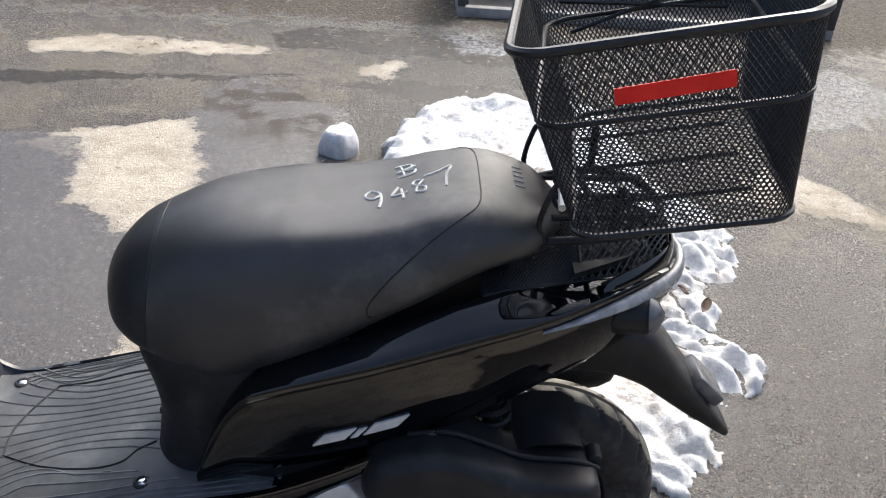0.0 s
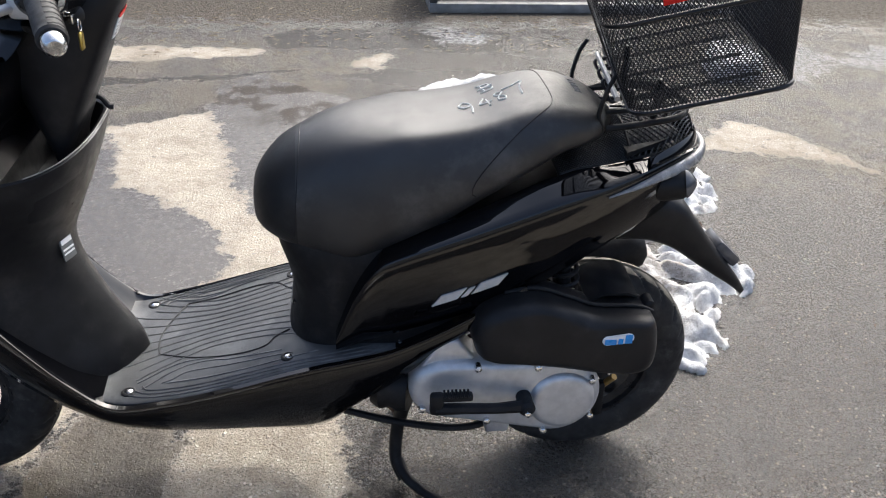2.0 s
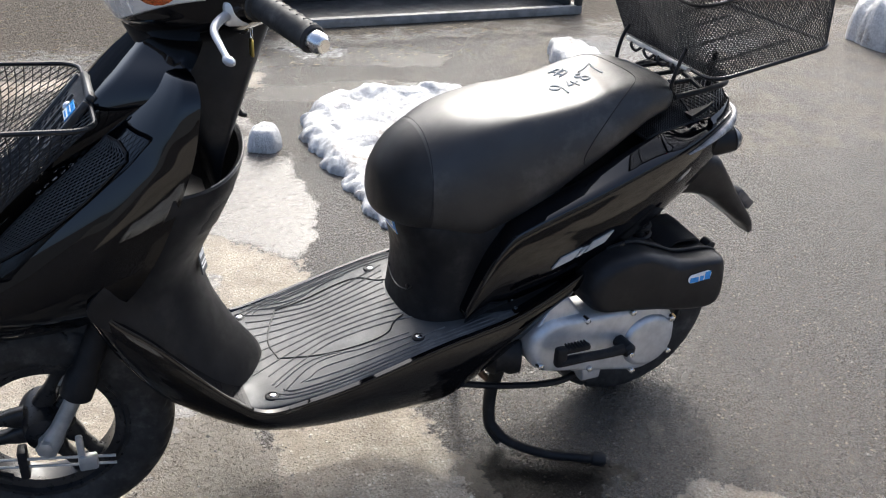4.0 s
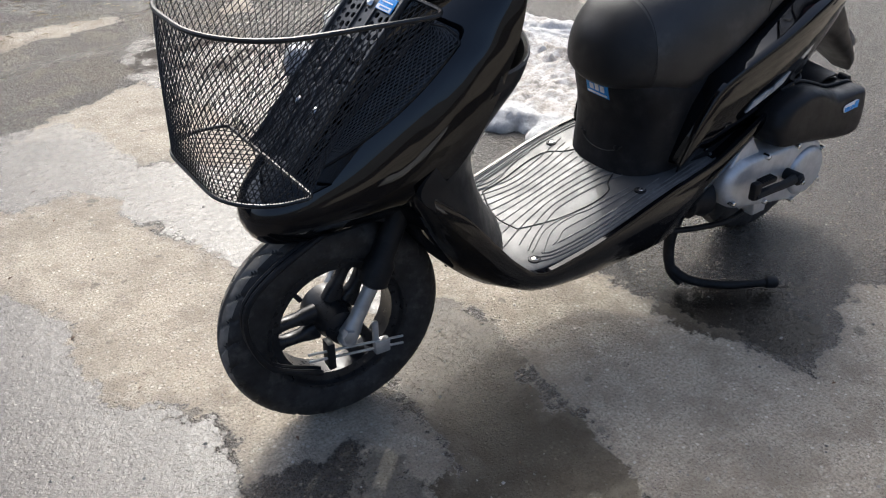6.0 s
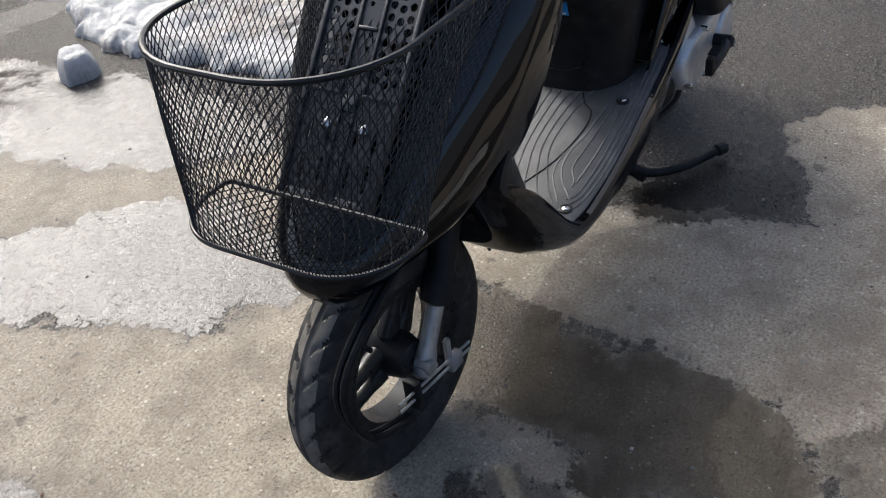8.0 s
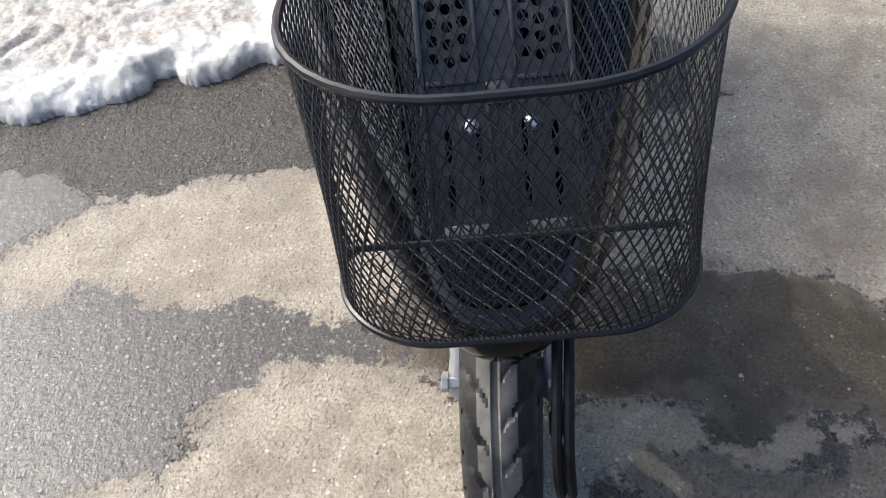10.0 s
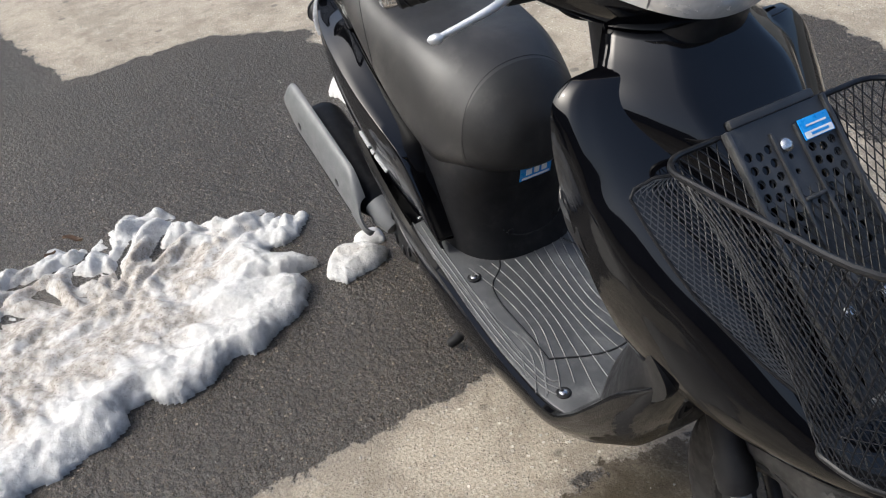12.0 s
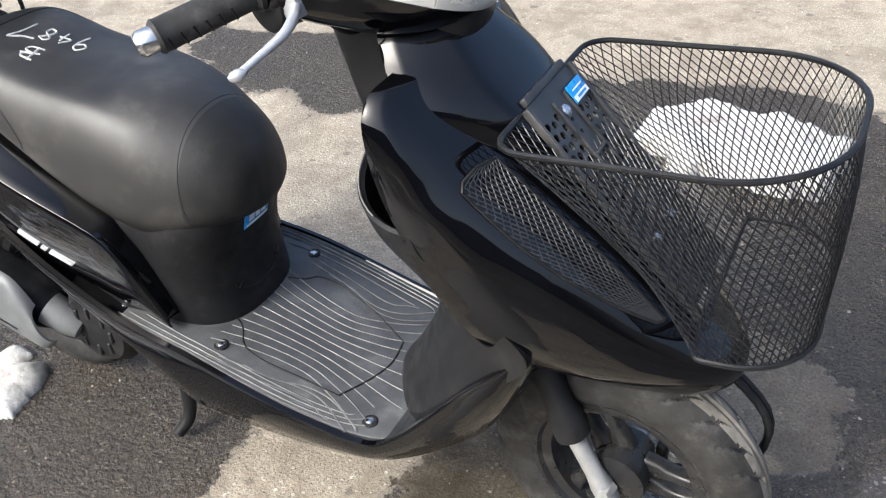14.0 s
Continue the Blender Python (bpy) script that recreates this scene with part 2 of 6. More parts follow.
SEAT_FILM = [(-0.80, 1.30), (-0.74, 1.06), (-0.62, 0.91), (-0.53, 0.78), (-0.40, 1.00), (-0.36, 1.40), (-0.42, 1.95), (-0.80, 2.25), (-0.95, 1.90), (-0.85, 1.60)]
FILM = [BAND_FILM, WEST_FILM, SEAT_FILM]
# Soaked ground and puddles.
WHEEL_WET = [(-0.79, 0.12), (-0.77, 0.03), (-0.80, -0.10), (-0.84, -0.15), (-0.82, -0.20), (-0.87, -0.25), (-0.82, -0.25), (-0.80, -0.28), (-0.84, -0.35), (-0.84, -0.45), (-0.88, -0.54), (-0.97, -0.60), (-1.08, -0.62), (-1.17, -0.54),
             (-1.12, -0.46), (-1.11, -0.40), (-1.14, -0.34), (-1.14, -0.27), (-1.09, -0.27), (-1.06, -0.20), (-1.06, -0.12), (-1.05, -0.02), (-1.00, 0.10), (-0.94, 0.20), (-0.86, 0.21)]
LEFT_WET = [(-1.15, -0.17), (-1.16, -0.25), (-1.19, -0.30), (-1.19, -0.38), (-1.16, -0.46), (-1.18, -0.52), (-1.30, -0.60), (-1.48, -0.46), (-1.45, -0.30), (-1.25, -0.19), (-1.20, -0.14)]
PEDAL_WET = [(-0.47, -0.15), (-0.40, -0.09), (-0.28, -0.13), (-0.18, -0.21), (-0.12, -0.29), (-0.21, -0.30), (-0.23, -0.42), (-0.32, -0.43), (-0.39, -0.40), (-0.41, -0.30), (-0.47, -0.22)]
SHADE_WET = [(-0.74, -0.68), (-0.78, -0.74), (-0.82, -0.66), (-0.92, -0.58), (-1.00, -0.66), (-0.98, -0.84), (-0.84, -0.92), (-0.70, -0.80)]
NORTH_WET = [(-0.79, 2.77), (-0.61, 2.93), (-0.31, 2.91), (-0.05, 2.96), (0.40, 2.80), (0.75, 2.58), (0.62, 2.40), (0.20, 2.52), (-0.11, 2.60), (-0.30, 2.57), (-0.58, 2.62), (-0.74, 2.59)]
BACK_WET = [(-0.46, 2.22), (-0.24, 2.30), (0.10, 2.30), (0.40, 2.22), (0.52, 2.02), (0.11, 1.99), (-0.03, 2.02), (-0.24, 2.11)]
LINE_WET = [(-1.75, 2.16), (-1.38, 2.21), (-0.90, 2.24), (-0.55, 2.32), (-0.90, 2.19), (-1.34, 2.12), (-1.53, 2.04), (-1.70, 2.04)]
EAST_WET = [(2.30, -0.60), (2.60, -0.45), (3.05, -0.55), (2.90, -0.75), (2.50, -0.78)]
DRY += [WHEEL_WET, LEFT_WET, SHADE_WET]  # soaked concrete lies under these
WET = [WHEEL_WET, PEDAL_WET, NORTH_WET, BACK_WET, LINE_WET, EAST_WET]
DAMP = [LEFT_WET, SHADE_WET]
# Half-dried asphalt, its colour also lifted to stand for the sky's sheen.
HALF_SHEEN = [[(-2.4, 1.70), (-1.45, 1.62), (-0.92, 1.86), (-0.40, 1.55), (-0.38, 2.05), (-0.30, 2.50), (-0.80, 2.75), (-2.4, 2.75)], [(0.80, 1.10), (0.90, 2.10), (1.10, 3.10), (4.0, 3.2), (4.0, 1.6), (2.0, 0.9)]]
# Old ice frozen to the ground at the back.
ICE = [[(-0.05, 2.86), (0.08, 2.99), (0.27, 2.84), (0.24, 2.68), (0.04, 2.68)], [(1.25, 2.02), (1.36, 2.62), (1.70, 2.80), (1.85, 2.45), (1.55, 2.10)], [(1.75, 2.35), (2.20, 2.65), (2.65, 2.45), (2.25, 2.20)]]


def ground_material():
    k = Nodes("yard_ground")
    geo = k.t.nodes.new("ShaderNodeNewGeometry").outputs["Position"]
    k.co = geo
    ragged = k.math("ADD", k.math("MULTIPLY", k.math("SUBTRACT", k.noise(8.5, 8, 0.68).outputs[0], 0.5), 0.23), k.math("MULTIPLY", k.math("SUBTRACT", k.noise(55, 6, 0.7).outputs[0], 0.5), 0.075))

    def field(name):
        """How far a place lies inside the patches of a kind, in metres."""
        n = k.t.nodes.new("ShaderNodeAttribute")
        n.attribute_name = name
        return n.outputs["Fac"]

    def inside(name, low, high, share=1.0):
        return k.span(k.math("ADD", field(name), k.math("MULTIPLY", ragged, share)), low, high)

    wide = k.noise(0.8, 5, 0.55).outputs[0]
    patchy = k.noise(4.2, 10, 0.74).outputs[0]
    dry = inside("dry", -0.004, 0.012)
    wet = inside("wet", -0.004, 0.012, 0.8)
    soft = inside("damp", -0.004, 0.012, 0.8)
    damp = k.span(k.math("ADD", wide, k.math("MULTIPLY", ragged, 0.25)), 0.38, 0.62)
    def chips(scale, low, high, share):
        """Stone chips of about 1 / scale metres, of which a share is pale."""
        cell = k.voronoi(scale)
        rim = k.math("ADD", cell.outputs["Distance"], k.math("MULTIPLY", k.noise(scale * 0.7, 2).outputs[0], 0.3))
        sep = k.t.nodes.new("ShaderNodeSeparateColor")
        k.put(sep.inputs[0], cell.outputs["Color"])
        return k.math("MULTIPLY", k.span(rim, low, high, 1.0, 0.0), k.span(sep.outputs[0], 1 - share, 1 - share + 0.08)), k.span(sep.outputs[1], 0.0, 1.0)

    stone, shade = chips(82, 0.38, 0.46, 0.40)
    small, _ = chips(165, 0.38, 0.50, 0.42)
    pit, _ = chips(75, 0.22, 0.36, 0.34)
    gap, _ = chips(105, 0.34, 0.45, 0.42)
    fine = k.noise(170, 4, 0.72).outputs[0]
    mid = k.noise(45, 7, 0.7).outputs[0]
    blot = k.noise(3.2, 8, 0.65).outputs[0]
    half = k.math("MULTIPLY", inside("half", -0.12, 0.16, 2.5), k.span(patchy, 0.44, 0.56, 0.08, 0.46))
    pale = k.mix(k.span(fine, 0.36, 0.62), (0.20, 0.175, 0.138), (0.47, 0.425, 0.35))
    pale = k.mix(k.span(mid, 0.35, 0.7, 0.0, 0.6), pale, (0.36, 0.315, 0.245))
    pale = k.mix(k.span(blot, 0.45, 0.72, 0.0, 0.65), pale, (0.24, 0.205, 0.16))
    pale = k.mix(k.math("MULTIPLY", stone, 0.8), pale, k.mix(shade, (0.34, 0.32, 0.28), (0.72, 0.675, 0.60)))
    pale = k.mix(k.math("MULTIPLY", small, 0.5), pale, (0.55, 0.51, 0.44))
    pale = k.mix(k.math("MULTIPLY", pit, 0.6), pale, (0.13, 0.11, 0.085))
    pale = k.mix(k.span(k.noise(11, 7, 0.7).outputs[0], 0.46, 0.66, 0.0, 0.55), pale, (0.175, 0.148, 0.112))
    pale = k.mix(k.span(patchy, 0.47, 0.60, 0.0, 0.55), pale, (0.17, 0.145, 0.112))
    pale = k.mix(1.0, pale, (1.02, 0.99, 0.945), "MULTIPLY")
    tar = k.mix(k.span(fine, 0.40, 0.60), (0.014, 0.0125, 0.0105), (0.082, 0.074, 0.062))
    tar = k.mix(k.span(mid, 0.4, 0.72, 0.0, 0.5), tar, (0.080, 0.067, 0.053))
    tar = k.mix(k.math("MULTIPLY", damp, 0.35), tar, (0.085, 0.076, 0.064))
    tar = k.mix(k.math("MULTIPLY", gap, 0.75), tar, (0.012, 0.011, 0.010))
    tar = k.mix(k.math("MULTIPLY", small, 0.65), tar, (0.26, 0.228, 0.185))
    tar = k.mix(k.math("MULTIPLY", stone, k.span(shade, 0.0, 1.0, 0.1, 1.0)), tar, k.mix(shade, (0.08, 0.072, 0.064), (0.36, 0.335, 0.29)))
    tar = k.mix(1.0, tar, (0.84, 0.755, 0.655), "MULTIPLY")
    tar = k.mix(k.span(patchy, 0.52, 0.60, 0.0, 0.35), tar, (0.030, 0.026, 0.021))
    # the paler mix is part drying, part reflected sky put into the colour
    tar = k.mix(half, tar, pale)
    c = k.mix(dry, tar, pale)
    film = inside("film", -0.010, 0.006, -1.0)
    c = k.mix(k.math("MULTIPLY", film, 0.8), c, k.mix(k.span(fine, 0.36, 0.62), (0.030, 0.027, 0.025), (0.088, 0.080, 0.074)))
    c = k.mix(k.math("MULTIPLY", k.math("MULTIPLY", film, stone), 0.45), c, (0.26, 0.245, 0.22))
    speck = k.span(k.math("ADD", k.voronoi(17).outputs["Distance"], k.math("MULTIPLY", mid, 0.30)), 0.26, 0.31, 0.55, 0.0)
    c = k.mix(k.math("MULTIPLY", speck, k.span(blot, 0.45, 0.6)), c, (0.075, 0.062, 0.048))
    soaked = k.mix(1.0, c, (0.13, 0.122, 0.102), "MULTIPLY")
    c = k.mix(k.math("MULTIPLY", wet, 0.92), c, soaked)
    # damp fringe where the dry concrete begins
    fringe = k.math("MULTIPLY", k.math("MULTIPLY", inside("dry", -0.004, 0.012), inside("dry", 0.045, 0.004)), 0.45)
    c = k.mix(fringe, c, (0.15, 0.125, 0.098))
    c = k.mix(k.math("MULTIPLY", inside("ice", -0.03, 0.03, 1.6), k.span(mid, 0.36, 0.62, 0.0, 0.7)), c, (0.36, 0.36, 0.36))
    spots = k.span(k.math("ADD", k.voronoi(5.5).outputs["Distance"], k.math("MULTIPLY", mid, 0.16)), 0.15, 0.18, 0.7, 0.0)
    c = k.mix(k.math("MULTIPLY", spots, dry), c, (0.09, 0.075, 0.06))
    pos = k.t.nodes.new("ShaderNodeSeparateXYZ")
    k.put(pos.inputs[0], geo)
    silt = k.span(k.math("ADD", pos.outputs[1], k.math("MULTIPLY", ragged, 4.0)), 2.85, 3.15)
    c = k.mix(k.math("MULTIPLY", silt, 0.75), c, k.mix(k.span(mid, 0.35, 0.65), (0.055, 0.045, 0.034), (0.14, 0.118, 0.092)))
    c = k.mix(k.math("MULTIPLY", k.math("MULTIPLY", silt, wet), 0.8), c, (0.018, 0.014, 0.010))
    hollow = k.math("MULTIPLY", k.math("MAXIMUM", gap, k.span(fine, 0.46, 0.36)), k.span(film, 0.0, 1.0, 1.0, 0.3))
    rough = k.mix(dry, k.span(fine, 0.38, 0.62, 0.42, 0.15), k.span(mid, 0.3, 0.7, 0.70, 0.92))
    rough = k.mix(film, rough, k.span(k.math("ADD", mid, k.math("MULTIPLY", k.math("SUBTRACT", patchy, 0.5), 0.6)), 0.32, 0.7, 0.15, 0.34))
    rough = k.mix(wet, rough, k.span(mid, 0.35, 0.7, 0.10, 0.28))
    c = k.mix(k.math("MULTIPLY", soft, 0.85), c, k.mix(1.0, c, (0.36, 0.35, 0.33), "MULTIPLY"))
    rough = k.mix(k.math("MULTIPLY", hollow, k.span(wet, 0.0, 1.0, 0.9, 0.25)), rough, (0.85, 0.85, 0.85))
    rough = k.mix(k.math("MULTIPLY", silt, 0.85), rough, (0.9, 0.9, 0.9))
    gleam = k.math("SUBTRACT", k.span(k.math("ADD", silt, k.math("MULTIPLY", wet, 0.85)), 0.0, 1.0, k.math("SUBTRACT", k.span(film, 0.0, 1.0, 0.86, 0.36), half), 0.2), k.math("MULTIPLY", hollow, k.math("MULTIPLY", k.span(wet, 0.0, 1.0, 0.45, 0.2), k.math("SUBTRACT", 1.0, silt))))
    height = k.math("ADD", k.math("MULTIPLY", k.math("SUBTRACT", stone, gap), 0.8), k.math("ADD", k.math("MULTIPLY", fine, 1.0), k.math("ADD", mid, k.math("MULTIPLY", small, 0.5))))
    broad = k.t.nodes.new("ShaderNodeBump")
    broad.inputs["Distance"].default_value = 0.02
    k.put(broad.inputs["Strength"], k.span(k.math("MAXIMUM", wet, film), 0.0, 1.0, 0.35, 0.06))
    k.put(broad.inputs["Height"], k.noise(9, 5).outputs[0])
    close = k.t.nodes.new("ShaderNodeBump")
    close.inputs["Distance"].default_value = 0.0036
    lumpy = k.t.nodes.new("ShaderNodeBump")
    lumpy.inputs["Distance"].default_value = 0.022
    k.put(lumpy.inputs["Strength"], k.span(k.math("MAXIMUM", dry, k.math("MAXIMUM", film, wet)), 0.0, 1.0, 1.0, 0.10))
    k.put(lumpy.inputs["Height"], k.noise(62, 4, 0.62).outputs[0])
    k.put(lumpy.inputs["Normal"], broad.outputs[0])
    k.put(close.inputs["Strength"], k.span(k.math("MAXIMUM", k.math("MULTIPLY", wet, 0.6), film), 0.0, 1.0, 1.0, 0.28))
    k.put(close.inputs["Height"], height)
    k.put(close.inputs["Normal"], lumpy.outputs[0])
    nm = close.outputs[0]
    return k.done(c, rough, nm, Specular_IOR_Level=gleam)


GROUND = ground_material()
WALL = worn("plain_unseen_wall", (0.085, 0.09, 0.098), (0.13, 0.135, 0.143), 0.7, 0.9, 1.5, 60, 0.3, 0.003, 0.2)

# ---- building blocks ----
HOME = {}


def part(name, bm, material, parent, label="", smooth=True, kind=""):
    """Links a bmesh, or (points, faces), as one mesh under a thing or under a part."""
    me = bpy.data.meshes.new(name)
    if isinstance(bm, tuple):
        me.from_pydata(bm[0], [], bm[1])
    else:
        bmesh.ops.recalc_face_normals(bm, faces=bm.faces)
        bm.to_mesh(me)
        bm.free()
    me.materials.append(material)
    if smooth:
        me.shade_smooth()
        if smooth != "soft":
            me.set_sharp_from_angle(angle=radians(42))
    ob = new(name, me)
    if parent is not None:
        ob.parent = parent
        ob.matrix_parent_inverse = Matrix.Translation(-HOME.get(parent, Vector()))
    return tagged(ob, label, kind=kind)


def thing(name, place, label, category, group="", kind=""):
    ob = new(name)
    ob.location = place
    HOME[ob] = Vector(place)
    return tagged(ob, label, category, group, kind)


def glide(rows, n):
    """Smooth rows of numbers between the given ones, by a Catmull-Rom curve."""
    p = np.array(rows, float)
    p = np.vstack([2 * p[0] - p[1], p, 2 * p[-1] - p[-2]])
    out = []
    for i in range(1, len(p) - 2):
        for s in np.linspace(0, 1, n, endpoint=False):
            a, b, c, d = p[i - 1 : i + 3]
            out.append(0.5 * (2 * b + (c - a) * s + (2 * a - 5 * b + 4 * c - d) * s**2 + (3 * b - a - 3 * c + d) * s**3))
    out.append(p[-2])
    return np.array(out)


def skin(rings, caps=True, closed=True):
    """A mesh through rings of equally many points."""
    bm = bmesh.new()
    vs = [[bm.verts.new(p) for p in r] for r in rings]
    n = len(rings[0])
    for a, b in zip(vs, vs[1:]):
        for k in range(n if closed else n - 1):
            bm.faces.new((a[k], a[(k + 1) % n], b[(k + 1) % n], b[k]))
    if caps and closed:
        bm.faces.new(vs[0])
        bm.faces.new(vs[-1])
    return bm


def tube(points, r, n=8, steps=6, bm=None):
    """A round bar along a smooth curve; r may be one radius or one per point."""
    pts = glide(points, steps) if steps else np.array(points, float)
    rs = np.interp(np.linspace(0, 1, len(pts)), np.linspace(0, 1, len(points)), r) if isinstance(r, (list, tuple)) else [r] * len(pts)
    rings, side = [], None
    for k, p in enumerate(pts):
        d = Vector(pts[min(k + 1, len(pts) - 1)] - pts[max(k - 1, 0)]).normalized()
        if side is None:
            side = d.orthogonal().normalized()
        side = (side - d * side.dot(d)).normalized()
        up = d.cross(side)
        rings.append([Vector(p) + (side * math.cos(a) + up * math.sin(a)) * rs[k] for a in np.linspace(0, 2 * math.pi, n, endpoint=False)])
    made = skin(rings)
    if bm is None:
        return made
    join(bm, made)
    return bm


def join(bm, other):
    me = bpy.data.meshes.new("joined")
    other.to_mesh(me)
    other.free()
    bm.from_mesh(me)
    bpy.data.meshes.remove(me)
    return bm


def ring_tube(points, r, n=6):
    """A bar along a closed line."""
    pts = [Vector(p) for p in points]
    rings = []
    for k, p in enumerate(pts):
        d = (pts[(k + 1) % len(pts)] - pts[k - 1]).normalized()
        side = d.cross(Vector((0.31, 0.17, 0.93))).normalized()
        up = d.cross(side)
        rings.append([p + (side * math.cos(a) + up * math.sin(a)) * r for a in np.linspace(0, 2 * math.pi, n, endpoint=False)])
    rings.append(rings[0])
    bm = skin(rings, caps=False)
    bmesh.ops.remove_doubles(bm, verts=bm.verts, dist=1e-6)
    return bm


def block(x0, x1, y0, y1, z0, z1, bevel=0.004, seg=2):
    bm = bmesh.new()
    bmesh.ops.create_cube(bm, size=1, matrix=Matrix.LocRotScale(((x0 + x1) / 2, (y0 + y1) / 2, (z0 + z1) / 2), None, (x1 - x0, y1 - y0, z1 - z0)))
    if bevel:
        bmesh.ops.bevel(bm, geom=bm.edges[:], offset=bevel, segments=seg, affect="EDGES", profile=0.5)
    return bm


def drum(axis_from, axis_to, profile, n=32):
    """A turned shape: profile rows of (share of the way along the axis, radius)."""
    a, b = Vector(axis_from), Vector(axis_to)
    d = (b - a).normalized()
    s = d.orthogonal().normalized()
    u = d.cross(s)
    return skin([[a + (b - a) * f + (s * math.cos(t) + u * math.sin(t)) * max(r, 1e-4) for t in np.linspace(0, 2 * math.pi, n, endpoint=False)] for f, r in profile])


def slab(outline, y0, y1, round_by=0.012, seg=4):
    """A plate whose outline lies in x and z, with rounded rims."""
    pts = np.array(outline)
    mid = pts.mean(0)
    rings = []
    for k in range(seg + 1):
        a = k / seg * math.pi / 2
        shrink = round_by * (1 - math.sin(a))
        yy = y0 + (1 if y1 > y0 else -1) * round_by * (1 - math.cos(a))
        rings.append([(*(p + (mid - p) / max(np.linalg.norm(mid - p), 1e-6) * shrink), yy) for p in pts])
    for k in range(seg, -1, -1):
        a = k / seg * math.pi / 2
        shrink = round_by * (1 - math.sin(a))
        yy = y1 - (1 if y1 > y0 else -1) * round_by * (1 - math.cos(a))
        rings.append([(*(p + (mid - p) / max(np.linalg.norm(mid - p), 1e-6) * shrink), yy) for p in pts])
    return skin([[(x, y, z) for x, z, y in r] for r in rings])


def bars(pairs, r):
    """Square wires between pairs of points, as (points, faces)."""
    a, b = np.array([p for p, _ in pairs], float), np.array([q for _, q in pairs], float)
    d = b - a
    d /= np.linalg.norm(d, axis=1)[:, None] + 1e-12
    ref = np.where(np.abs(d[:, 2:3]) > 0.8, np.array([[1.0, 0, 0]]), np.array([[0, 0, 1.0]]))
    s = np.cross(d, ref)
    s /= np.linalg.norm(s, axis=1)[:, None] + 1e-12
    u = np.cross(d, s)
    corners = [s * r, u * r, -s * r, -u * r]
    v = np.stack([a + c for c in corners] + [b + c for c in corners], 1).reshape(-1, 3)
    base = np.arange(len(a))[:, None, None] * 8
    quads = np.array([[0, 1, 5, 4], [1, 2, 6, 5], [2, 3, 7, 6], [3, 0, 4, 7]])[None]
    return v.tolist(), (base + quads).reshape(-1, 4).tolist()


def lattice(place, nu, nv, closed=True, stretch=1.0):
    """Diamond netting on a surface place(u, v), u and v from 0 to 1."""
    pairs = []
    for j in range(nv):
        for i in range(nu if closed else nu):
            h = 0.5 * (j % 2)
            p = place((i + h) / nu, j / nv)
            for s in (0.5, -0.5):
                u = (i + h + s) / nu
                if not closed and not (0 <= u <= 1):
                    continue
                pairs.append((p, place(u, (j + 1) / nv)))
    return pairs


# ---- ground ----
def inside_by(loops, gx, gy, most=0.4):
    """Metres inside (+) or outside (-) the nearest of several loops."""
    out = np.full(gx.shape, -most)
    for loop_ in loops:
        line = np.array(loop_)
        odd, best = np.zeros(gx.shape, bool), np.full(gx.shape, 9.0)
        for (ax, ay), (bx, by) in zip(line, np.roll(line, -1, 0)):
            odd ^= ((ay > gy) != (by > gy)) & (gx < (bx - ax) * (gy - ay) / (by - ay + 1e-12) + ax)
            dx, dy = bx - ax, by - ay
            t = np.clip(((gx - ax) * dx + (gy - ay) * dy) / (dx * dx + dy * dy + 1e-12), 0, 1)
            best = np.minimum(best, np.hypot(ax + dx * t - gx, ay + dy * t - gy))
        out = np.maximum(out, np.where(odd, best, -best))
    return np.clip(out, -most, most)


def ground_sheet():
    xs = np.array([-900, -60, -12, -6, -4, -3] + list(np.arange(-2.4, 3.2, 0.02)) + [3.4, 3.8, 4.4, 5, 8, 14, 60, 900])
    ys = np.array([-900, -60, -12, -6, -4, -3, -2.4] + list(np.arange(-2.0, 3.4, 0.02)) + [3.6, 4, 5, 8, 12, 60, 900])
    gx, gy = np.meshgrid(xs, ys, indexing="ij")
    ny = len(ys)
    corner = (np.arange(len(xs) - 1)[:, None] * ny + np.arange(ny - 1)[None]).ravel()
    pts = np.stack([gx.ravel(), gy.ravel(), np.zeros(gx.size)], 1)
    quads = np.stack([corner, corner + ny, corner + ny + 1, corner + 1], 1)
    ob = part("ground", (pts.tolist(), quads.tolist()), GROUND, None, "wet and drying concrete and asphalt yard with pale dry patches", smooth=False, kind="structure")
    for name, loops in (("dry", DRY), ("film", FILM), ("wet", WET), ("half", HALF_SHEEN), ("damp", DAMP), ("ice", ICE)):
        ob.data.attributes.new(name, "FLOAT", "POINT").data.foreach_set("value", inside_by(loops, gx.ravel(), gy.ravel()).astype(np.float32))
    return ob


tagged(ground_sheet(), category="ground")
# plain walls out of view, added to block low sky and darken reflections
for name, box in (("unseen_wall_north", (-13, 14, 11.0, 11.3, 0, 3.3)), ("unseen_wall_south", (-13, 14, -10.3, -10.0, 0, 2.4)), ("unseen_wall_west", (-13.3, -13.0, -10.3, 11.3, 0, 2.4)), ("unseen_wall_east", (14.0, 14.3, -10.3, 11.3, 0, 2.4))):
    tagged(part(name, block(*box, 0.02, 1), WALL, None, "unseen plain grey wall added to darken reflections", kind="structure"), category="wall")

# ---- scooter ----
scooter = thing("motor_scooter", (-0.6, 0, 0), "black motor scooter with two wire baskets on its centre stand", "scooter")


def oval(a, n):
    """A point of a rounded square of size 1."""
    c, s = math.cos(a), math.sin(a)
    return math.copysign(abs(c) ** (2 / n), c), math.copysign(abs(s) ** (2 / n), s)


